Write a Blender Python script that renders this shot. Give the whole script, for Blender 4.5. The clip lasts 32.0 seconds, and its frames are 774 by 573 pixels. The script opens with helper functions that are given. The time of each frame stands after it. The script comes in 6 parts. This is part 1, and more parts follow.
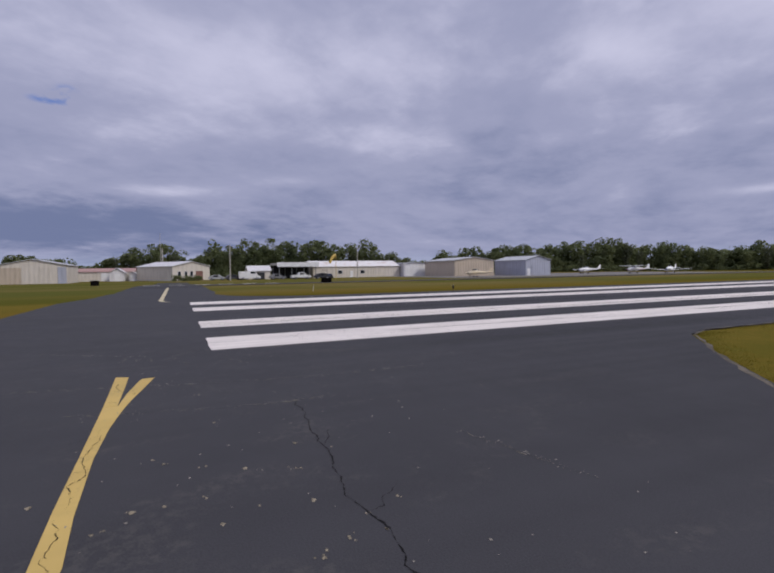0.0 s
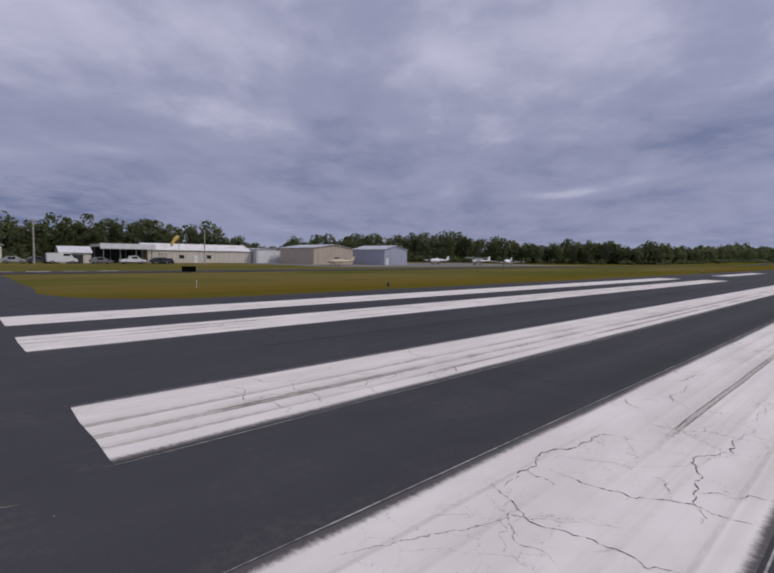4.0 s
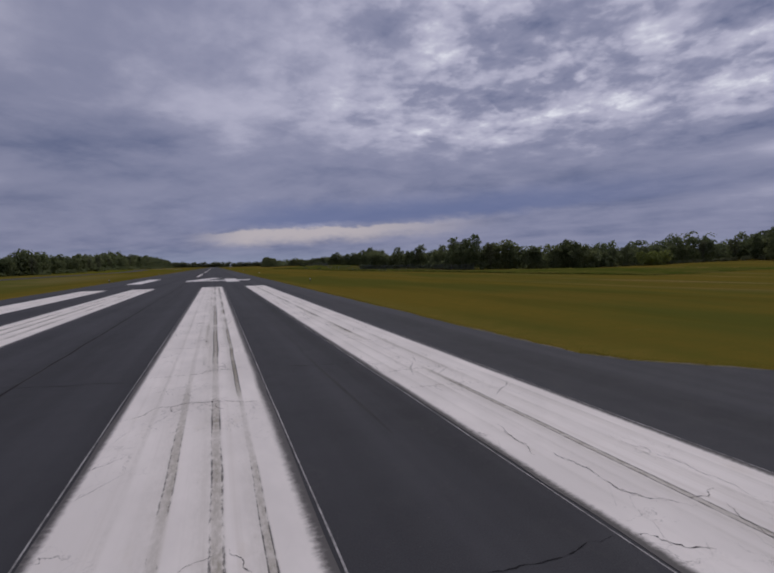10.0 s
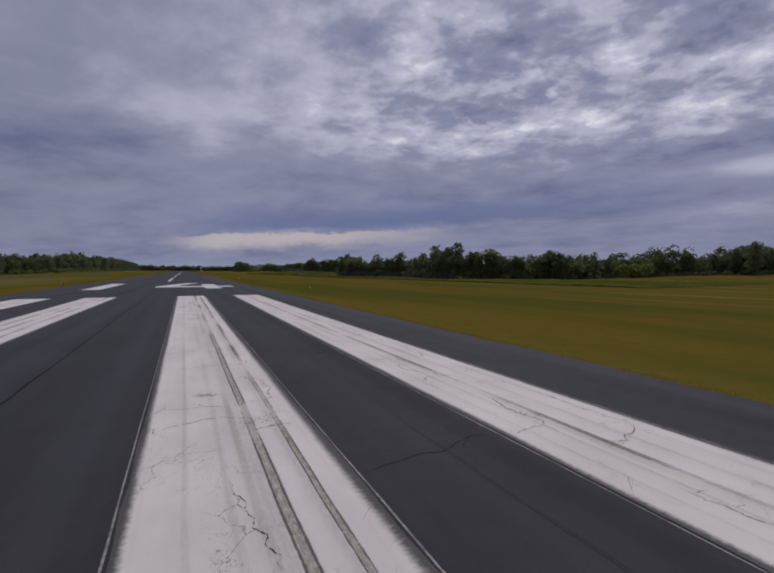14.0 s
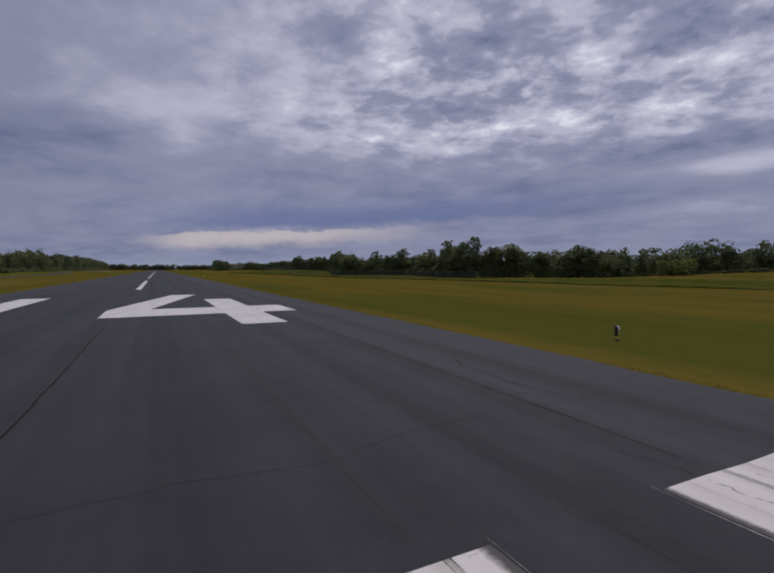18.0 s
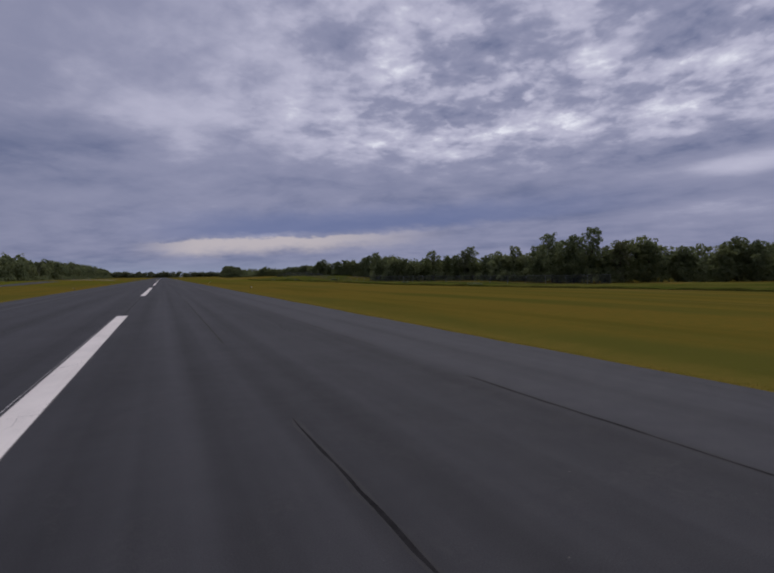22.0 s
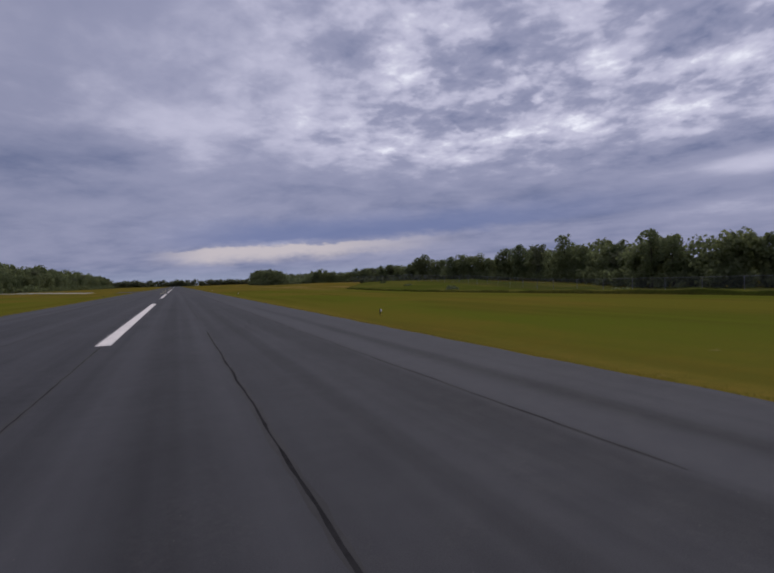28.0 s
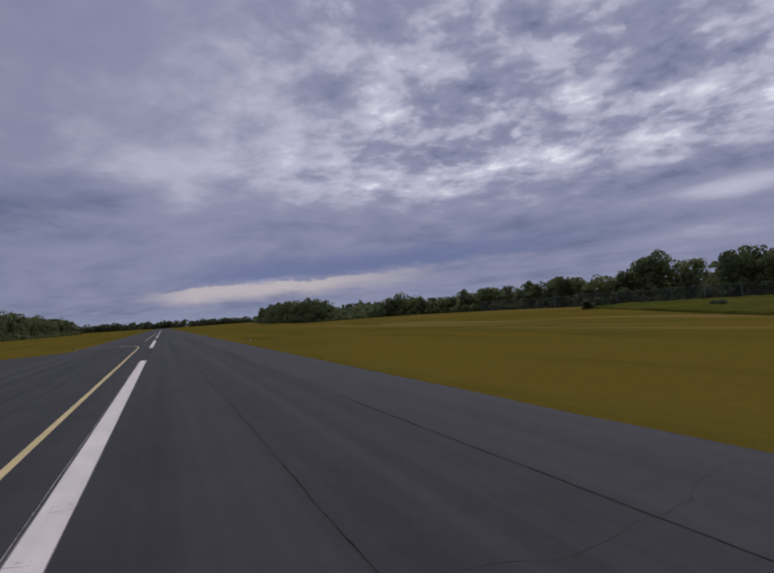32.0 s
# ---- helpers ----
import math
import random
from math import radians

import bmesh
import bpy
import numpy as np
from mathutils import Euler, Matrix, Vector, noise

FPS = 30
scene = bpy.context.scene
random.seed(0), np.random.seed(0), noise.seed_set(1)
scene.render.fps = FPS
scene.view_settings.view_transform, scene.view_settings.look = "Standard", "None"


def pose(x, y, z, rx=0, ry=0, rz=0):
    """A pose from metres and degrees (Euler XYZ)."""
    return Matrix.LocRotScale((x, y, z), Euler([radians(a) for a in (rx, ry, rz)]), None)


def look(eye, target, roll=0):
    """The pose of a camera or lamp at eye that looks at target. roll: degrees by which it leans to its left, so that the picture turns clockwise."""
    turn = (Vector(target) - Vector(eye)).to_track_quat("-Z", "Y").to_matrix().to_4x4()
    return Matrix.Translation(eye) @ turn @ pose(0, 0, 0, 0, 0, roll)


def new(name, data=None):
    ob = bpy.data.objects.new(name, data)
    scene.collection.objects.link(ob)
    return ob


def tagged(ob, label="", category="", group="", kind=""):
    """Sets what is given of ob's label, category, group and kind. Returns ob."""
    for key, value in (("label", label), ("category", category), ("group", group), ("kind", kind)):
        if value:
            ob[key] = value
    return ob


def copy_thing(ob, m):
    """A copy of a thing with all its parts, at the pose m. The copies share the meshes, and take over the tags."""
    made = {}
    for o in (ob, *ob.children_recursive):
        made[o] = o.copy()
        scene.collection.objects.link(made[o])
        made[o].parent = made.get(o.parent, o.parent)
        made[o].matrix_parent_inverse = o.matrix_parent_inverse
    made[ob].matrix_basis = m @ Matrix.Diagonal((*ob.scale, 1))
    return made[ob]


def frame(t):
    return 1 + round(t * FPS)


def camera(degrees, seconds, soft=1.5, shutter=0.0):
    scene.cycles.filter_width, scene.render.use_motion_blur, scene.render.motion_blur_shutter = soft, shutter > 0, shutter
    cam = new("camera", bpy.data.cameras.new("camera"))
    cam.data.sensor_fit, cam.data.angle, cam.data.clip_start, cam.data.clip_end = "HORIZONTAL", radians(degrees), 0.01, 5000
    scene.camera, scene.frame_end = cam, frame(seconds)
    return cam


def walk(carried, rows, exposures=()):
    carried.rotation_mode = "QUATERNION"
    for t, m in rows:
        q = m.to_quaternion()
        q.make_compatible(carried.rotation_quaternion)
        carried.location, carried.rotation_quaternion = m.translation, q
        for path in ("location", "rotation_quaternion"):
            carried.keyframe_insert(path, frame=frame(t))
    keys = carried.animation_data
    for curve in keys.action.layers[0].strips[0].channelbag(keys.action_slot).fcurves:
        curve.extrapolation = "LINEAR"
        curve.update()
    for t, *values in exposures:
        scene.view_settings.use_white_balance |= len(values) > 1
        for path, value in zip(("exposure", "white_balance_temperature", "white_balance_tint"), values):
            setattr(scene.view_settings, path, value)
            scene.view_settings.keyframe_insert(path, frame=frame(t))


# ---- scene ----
cam = camera(78.5, 32.0, soft=2.1)
walk(cam, [
    (0.0, pose(15.54, -0.51, 1.34, 87.94, 0.74, 66.01)),
    (0.5, pose(14.23, -0.63, 1.35, 88.15, 1.10, 66.66)),
    (1.0, pose(12.88, -0.72, 1.39, 88.19, 0.97, 67.41)),
    (1.5, pose(11.71, -0.81, 1.43, 87.55, 0.67, 67.34)),
    (2.0, pose(10.55, -0.86, 1.48, 88.50, 0.69, 65.38)),
    (2.5, pose(9.58, -0.89, 1.49, 88.77, 0.96, 63.53)),
    (4.5, pose(6.58, -0.83, 1.59, 86.51, -1.20, 40.98)),
    (5.0, pose(5.65, -0.40, 1.53, 87.38, -0.85, 35.74)),
    (6.0, pose(4.66, 0.75, 1.62, 87.68, -0.75, 22.74)),
    (7.0, pose(3.90, 1.02, 1.57, 87.85, -0.98, 10.07)),
    (8.0, pose(3.40, 1.32, 1.60, 87.70, -0.00, -3.88)),
    (9.0, pose(3.05, 1.62, 1.67, 87.82, 0.29, -15.17)),
    (10.0, pose(2.90, 2.55, 1.74, 87.18, 1.16, -19.96)),
    (11.0, pose(2.76, 4.02, 1.78, 86.94, 1.68, -22.93)),
    (12.0, pose(2.56, 5.92, 1.78, 87.24, 0.72, -22.93)),
    (13.0, pose(2.33, 8.05, 1.76, 88.01, -0.15, -22.43)),
    (14.0, pose(2.19, 11.25, 1.73, 88.05, -0.03, -23.20)),
    (14.5, pose(2.20, 13.25, 1.74, 88.00, 0.00, -23.92)),
    (16.5, pose(1.64, 24.54, 1.84, 87.50, 0.80, -25.49)),
    (17.0, pose(1.70, 30.30, 1.84, 87.30, 1.23, -25.68)),
    (18.0, pose(1.56, 43.26, 1.83, 87.81, 0.26, -25.88)),
    (19.0, pose(1.75, 57.38, 1.73, 88.28, 0.13, -25.50)),
    (20.0, pose(1.67, 74.21, 1.68, 88.69, 0.05, -25.20)),
    (21.0, pose(1.58, 86.85, 1.82, 88.20, 0.88, -25.21)),
    (22.0, pose(1.65, 104.46, 1.71, 88.41, 0.92, -25.38)),
    (23.0, pose(1.55, 123.52, 1.80, 88.63, 1.02, -25.36)),
    (24.0, pose(1.43, 149.00, 1.75, 88.35, 0.27, -25.33)),
    (24.5, pose(1.58, 161.20, 1.73, 88.49, 0.60, -25.33)),
    (26.5, pose(1.72, 214.30, 1.77, 88.92, 0.85, -24.76)),
    (27.0, pose(1.86, 229.19, 1.77, 88.78, 1.09, -24.61)),
    (27.5, pose(1.93, 243.45, 1.75, 88.90, 1.63, -23.60)),
    (28.0, pose(2.10, 258.20, 1.76, 89.11, 1.82, -24.00)),
    (28.5, pose(1.99, 272.77, 1.79, 89.89, 1.71, -23.36)),
    (29.0, pose(1.72, 288.19, 1.85, 90.13, 1.44, -24.97)),
    (29.5, pose(1.45, 305.05, 1.86, 89.73, 1.34, -24.34)),
    (30.0, pose(1.32, 322.50, 1.85, 89.88, 2.34, -24.58)),
    (30.5, pose(1.33, 339.60, 1.79, 90.34, 4.83, -25.03)),
    (31.0, pose(1.11, 356.63, 1.84, 89.62, 5.94, -25.85)),
    (31.5, pose(1.17, 374.75, 2.05, 91.31, 5.71, -25.81)),
    (32.0, pose(1.39, 393.39, 2.38, 93.11, 3.84, -25.31)),
], exposures=[(0.0, 0.5), (2.5, 0.46), (4.5, 0.25), (6.5, 0.16), (9.0, -0.04), (12.0, -0.14), (15.0, -0.11), (18.0, -0.04), (22.0, 0.0), (24.0, 0.05), (27.4, 0.09), (28.0, 0.16), (28.8, 0.25), (30.0, 0.25), (30.8, 0.02), (32.0, -0.02)])

# ---- sky and sun ----
SUN_AZ, SUN_EL = radians(48), radians(47)      # from the runway's heading to the right
world = bpy.data.worlds.new("overcast_sky")
scene.world = world
world.use_nodes = True
wt = world.node_tree
wt.nodes.clear()


class G:
    """Short hand for shader graphs."""
    def __init__(self, tree):
        self.t = tree

    def n(self, kind, **sets):
        node = self.t.nodes.new(kind)
        for k, v in sets.items():
            if k == "op":
                node.operation = v
            elif k == "blend":
                node.data_type, node.blend_type, node.clamp_factor = "RGBA", v, True
            elif k == "noise_dims":
                node.noise_dimensions = v
        return node

    def put(self, sock, v):
        if isinstance(v, bpy.types.NodeSocket):
            self.t.links.new(v, sock)
        else:
            sock.default_value = v

    def math(self, op, a, b=0.0, c=0.0, clamp=False):
        node = self.n("ShaderNodeMath", op=op)
        node.use_clamp = clamp
        for s, v in zip(node.inputs, (a, b, c)):
            self.put(s, v)
        return node.outputs[0]

    def vmath(self, op, a, b=(0, 0, 0)):
        node = self.n("ShaderNodeVectorMath", op=op)
        self.put(node.inputs[0], a)
        self.put(node.inputs[1], b)
        return node.outputs[0]

    def noise(self, vec, scale, detail=3.0, rough=0.5, distort=0.0):
        node = self.n("ShaderNodeTexNoise")
        self.put(node.inputs["Vector"], vec)
        self.put(node.inputs["Scale"], scale)
        self.put(node.inputs["Detail"], detail)
        self.put(node.inputs["Roughness"], rough)
        self.put(node.inputs["Distortion"], distort)
        return node.outputs["Fac"]

    def ramp(self, fac, lo, hi, a=0.0, b=1.0):
        node = self.n("ShaderNodeMapRange")
        node.interpolation_type, node.clamp = "SMOOTHSTEP", True
        for s, v in zip(("Value", "From Min", "From Max", "To Min", "To Max"), (fac, lo, hi, a, b)):
            self.put(node.inputs[s], v)
        return node.outputs["Result"]

    def mix(self, fac, a, b, blend="MIX"):
        node = self.n("ShaderNodeMix", blend=blend)
        self.put(node.inputs["Factor"], fac)
        ins = [s for s in node.inputs if s.type == "RGBA"]
        for s, v in zip(ins, (a, b)):
            self.put(s, (*v, 1) if isinstance(v, tuple) else v)
        return [s for s in node.outputs if s.type == "RGBA"][0]

    def xyz(self, vec):
        node = self.n("ShaderNodeSeparateXYZ")
        self.put(node.inputs[0], vec)
        return node.outputs

    def vec(self, x, y, z):
        node = self.n("ShaderNodeCombineXYZ")
        for s, v in zip(node.inputs, (x, y, z)):
            self.put(s, v)
        return node.outputs[0]

    def scaled(self, vec, s):
        return self.vmath("MULTIPLY", vec, s)


g = G(wt)
way = g.n("ShaderNodeTexCoord").outputs["Generated"]
wx, wy, wz = g.xyz(way)
up = g.math("MAXIMUM", wz, 0.0)
az = g.math("MULTIPLY", g.math("ARCTAN2", wx, wy), 57.2958)         # degrees to the right of the runway
el = g.math("MULTIPLY", g.math("ARCSINE", wz), 57.2958)
# the deck's plane, turned so that the wind's streaks run along its second axis
den = g.math("ADD", up, 0.16)
px, py = g.math("DIVIDE", wx, den), g.math("DIVIDE", wy, den)
WIND = radians(-42)
across = g.math("ADD", g.math("MULTIPLY", px, math.cos(WIND)), g.math("MULTIPLY", py, -math.sin(WIND)))
down = g.math("ADD", g.math("MULTIPLY", px, math.sin(WIND)), g.math("MULTIPLY", py, math.cos(WIND)))
warp = g.math("SUBTRACT", g.noise(g.vec(across, down, 0.0), 0.9, 3.0), 0.5)
across = g.math("ADD", across, g.math("MULTIPLY", warp, 0.35))
down = g.math("ADD", down, g.math("MULTIPLY", warp, 0.5))
deck = g.vec(across, down, 0.0)
broad = g.math("SUBTRACT", g.noise(g.scaled(deck, (0.70, 0.55, 1)), 1.0, 3.0, 0.5), 0.5)
streak = g.math("SUBTRACT", g.noise(g.vmath("ADD", g.scaled(deck, (1.75, 1.25, 1)), (3.1, 0.4, 2.0)), 1.0, 5.0, 0.54), 0.5)
thread = g.math("SUBTRACT", g.noise(g.scaled(deck, (4.6, 1.7, 1)), 1.0, 4.0, 0.58), 0.5)
lumps = g.math("SUBTRACT", g.noise(g.vmath("ADD", g.scaled(deck, (3.3, 3.1, 1)), (7.3, 1.9, 4.0)), 1.0, 5.0, 0.58), 0.5)
tuft = g.n("ShaderNodeTexVoronoi")
tuft.feature = "SMOOTH_F1"
tuft.inputs["Scale"].default_value, tuft.inputs["Smoothness"].default_value = 6.4, 0.55
tuft.inputs["Detail"].default_value, tuft.inputs["Roughness"].default_value = 2.0, 0.6
stir = g.math("MULTIPLY", g.math("SUBTRACT", g.noise(g.vec(px, py, 3.0), 9.0, 3.0, 0.6), 0.5), 0.16)
g.put(tuft.inputs["Vector"], g.vec(g.math("ADD", px, stir), g.math("SUBTRACT", py, stir), 0.0))
puff = g.math("MINIMUM", g.math("SUBTRACT", 0.80, tuft.outputs["Distance"]), 0.66)
cells = g.math("SUBTRACT", g.noise(g.vmath("ADD", g.vec(g.math("MULTIPLY", px, 5.4), g.math("MULTIPLY", py, 5.4), 0.0), (1.7, 5.2, 1.0)), 1.0, 4.0, 0.55), 0.5)
cells = g.math("MINIMUM", g.math("ADD", g.math("MULTIPLY", cells, 0.75), g.math("MULTIPLY", puff, 0.34)), 0.27)


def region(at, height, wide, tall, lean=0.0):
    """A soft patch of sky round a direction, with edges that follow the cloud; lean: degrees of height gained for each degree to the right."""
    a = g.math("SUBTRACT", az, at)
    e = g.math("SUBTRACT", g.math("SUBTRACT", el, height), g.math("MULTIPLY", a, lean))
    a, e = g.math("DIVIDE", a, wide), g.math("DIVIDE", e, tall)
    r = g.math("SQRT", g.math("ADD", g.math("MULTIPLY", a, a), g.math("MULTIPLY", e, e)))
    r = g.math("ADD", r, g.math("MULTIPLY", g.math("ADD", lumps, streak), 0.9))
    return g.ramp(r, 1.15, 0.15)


def total(parts):
    out = parts[0]
    for one in parts[1:]:
        out = g.math("ADD", out, one)
    return out


# the rippled half of the deck is the eastern one, and only well above the horizon
ripple = g.math("MULTIPLY", g.ramp(az, -2.0, 34.0), g.ramp(el, 9.5, 17.0))
calm = g.math("SUBTRACT", 1.0, g.math("MULTIPLY", ripple, 0.55))
low = g.ramp(el, 15.0, 4.0)
tone = total([
    g.ramp(el, 2.0, 24.0, 0.30, 0.55),
    g.math("MULTIPLY", g.math("MULTIPLY", g.ramp(az, -8.0, 14.0), g.ramp(el, 7.0, 16.0)), 0.13),
    g.math("MULTIPLY", broad, 0.60),
    g.math("MULTIPLY", g.math("MULTIPLY", streak, calm), g.math("SUBTRACT", 0.80, g.math("MULTIPLY", low, 0.25))),
    g.math("MULTIPLY", thread, g.math("ADD", 0.06, g.math("MULTIPLY", low, 0.26))),
    g.math("MULTIPLY", lumps, g.math("ADD", 0.40, g.math("MULTIPLY", ripple, 1.25))),
    g.math("MULTIPLY", cells, g.math("ADD", 0.16, g.math("MULTIPLY", ripple, 1.30)))])
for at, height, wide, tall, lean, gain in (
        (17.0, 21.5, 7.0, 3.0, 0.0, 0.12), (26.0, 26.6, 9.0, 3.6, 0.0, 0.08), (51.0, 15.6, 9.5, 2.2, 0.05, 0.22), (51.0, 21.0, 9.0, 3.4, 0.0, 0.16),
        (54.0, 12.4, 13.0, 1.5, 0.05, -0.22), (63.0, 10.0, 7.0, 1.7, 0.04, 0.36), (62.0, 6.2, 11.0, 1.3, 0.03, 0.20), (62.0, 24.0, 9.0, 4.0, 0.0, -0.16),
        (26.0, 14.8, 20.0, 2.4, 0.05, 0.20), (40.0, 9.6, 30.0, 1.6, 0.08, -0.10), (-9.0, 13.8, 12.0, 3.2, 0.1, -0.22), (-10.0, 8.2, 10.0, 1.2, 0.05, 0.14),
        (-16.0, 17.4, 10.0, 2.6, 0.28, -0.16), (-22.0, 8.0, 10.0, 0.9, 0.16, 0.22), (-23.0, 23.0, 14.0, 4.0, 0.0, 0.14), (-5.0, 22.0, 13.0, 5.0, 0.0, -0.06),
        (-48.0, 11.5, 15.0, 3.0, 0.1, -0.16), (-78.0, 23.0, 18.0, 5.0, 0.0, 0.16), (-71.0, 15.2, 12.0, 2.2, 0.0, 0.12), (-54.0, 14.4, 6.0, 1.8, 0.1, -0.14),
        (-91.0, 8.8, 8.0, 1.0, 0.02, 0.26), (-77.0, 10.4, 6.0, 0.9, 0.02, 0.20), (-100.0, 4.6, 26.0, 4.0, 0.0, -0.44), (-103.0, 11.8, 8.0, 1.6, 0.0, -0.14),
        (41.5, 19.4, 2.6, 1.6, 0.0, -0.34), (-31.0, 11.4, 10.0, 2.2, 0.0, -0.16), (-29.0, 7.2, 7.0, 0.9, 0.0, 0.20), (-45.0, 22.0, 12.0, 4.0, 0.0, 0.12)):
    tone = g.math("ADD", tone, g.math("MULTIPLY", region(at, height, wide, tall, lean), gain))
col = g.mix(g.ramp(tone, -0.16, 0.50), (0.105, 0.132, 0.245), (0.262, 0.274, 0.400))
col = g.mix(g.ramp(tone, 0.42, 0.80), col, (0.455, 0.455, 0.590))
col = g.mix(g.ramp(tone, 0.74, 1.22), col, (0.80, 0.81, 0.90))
# the thick western deck is greyer and darker
col = g.mix(g.ramp(az, 6.0, -28.0, 0.0, 0.22), col, (0.165, 0.175, 0.245))
# a long pale bank of cloud low over the far end of the runway, under a darker one
edge = g.math("MULTIPLY", g.math("SUBTRACT", g.noise(g.vec(g.math("MULTIPLY", az, 0.26), g.math("MULTIPLY", el, 0.62), 3.0), 1.0, 6.0, 0.65), 0.5), 2.1)
h0 = g.math("SUBTRACT", g.math("SUBTRACT", el, g.math("MULTIPLY", az, 0.040)), edge)
span = g.math("MULTIPLY", g.ramp(az, -4.0, 4.0), g.ramp(az, 36.0, 14.0))
bank = g.math("MULTIPLY", g.math("MULTIPLY", g.ramp(h0, 1.7, 3.2), g.ramp(h0, 4.05, 3.6)), span)
shade = g.math("MULTIPLY", g.math("MULTIPLY", g.ramp(h0, 3.8, 4.8), g.ramp(h0, 8.0, 5.2)), g.math("MULTIPLY", g.ramp(az, -6.0, 10.0), g.ramp(az, 62.0, 30.0)))
col = g.mix(g.math("MULTIPLY", shade, 0.80), col, (0.135, 0.170, 0.325))
col = g.mix(g.math("MULTIPLY", bank, 0.92), col, (0.50, 0.455, 0.485))
# haze along the horizon
col = g.mix(g.ramp(el, 2.6, 0.0, 0.0, 0.6), col, (0.27, 0.31, 0.43))
sky = g.n("ShaderNodeTexSky")
sky.sky_type, sky.sun_disc, sky.sun_elevation, sky.sun_rotation = "NISHITA", False, SUN_EL, SUN_AZ
blue = g.scaled(sky.outputs[0], (0.055, 0.055, 0.055))
col = g.mix(g.math("MULTIPLY", g.ramp(tone, -0.02, -0.16), g.ramp(el, 9.0, 15.0, 0.0, 0.4)), col, blue)
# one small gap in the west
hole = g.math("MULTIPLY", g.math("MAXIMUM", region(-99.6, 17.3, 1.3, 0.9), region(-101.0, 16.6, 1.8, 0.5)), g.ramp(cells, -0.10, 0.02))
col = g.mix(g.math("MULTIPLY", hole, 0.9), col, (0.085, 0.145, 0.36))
bg = g.n("ShaderNodeBackground")
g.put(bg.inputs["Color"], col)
bg.inputs["Strength"].default_value = 1.0
wt.links.new(bg.outputs[0], g.n("ShaderNodeOutputWorld").inputs[0])

sun = new("sun", bpy.data.lights.new("sun", "SUN"))
sun.data.energy, sun.data.angle, sun.data.color = 1.3, radians(14), (1.0, 0.95, 0.88)
sun.matrix_world = look((math.sin(SUN_AZ) * math.cos(SUN_EL) * 100, math.cos(SUN_AZ) * math.cos(SUN_EL) * 100, math.sin(SUN_EL) * 100), (0, 0, 0))


# ---- materials ----
def material(name, rough=0.8, metal=0.0):
    m = bpy.data.materials.new(name)
    m.use_nodes = True
    gg = G(m.node_tree)
    b = m.node_tree.nodes["Principled BSDF"]
    b.inputs["Roughness"].default_value, b.inputs["Metallic"].default_value = rough, metal
    return m, gg, b


def bump(gg, b, height, strength=0.4, dist=0.02):
    node = gg.n("ShaderNodeBump")
    node.inputs["Strength"].default_value, node.inputs["Distance"].default_value = strength, dist
    gg.put(node.inputs["Height"], height)
    gg.t.links.new(node.outputs[0], b.inputs["Normal"])


def place(gg):
    """The point in the world, in metres."""
    return gg.n("ShaderNodeNewGeometry").outputs["Position"]


def plain(name, colour, rough=0.6, metal=0.0, wear=0.12, scale=6.0):
    m, gg, b = material(name, rough, metal)
    p = place(gg)
    n = gg.noise(p, scale, 4.0, 0.6)
    n2 = gg.noise(p, scale * 0.12, 3.0, 0.5)
    dim = tuple(c * (1 - 2.2 * wear) for c in colour)
    gg.put(b.inputs["Base Color"], gg.mix(gg.ramp(gg.math("ADD", gg.math("MULTIPLY", n, 0.5), gg.math("MULTIPLY", n2, 0.5)), 0.62, 0.36), colour, dim))
    return m


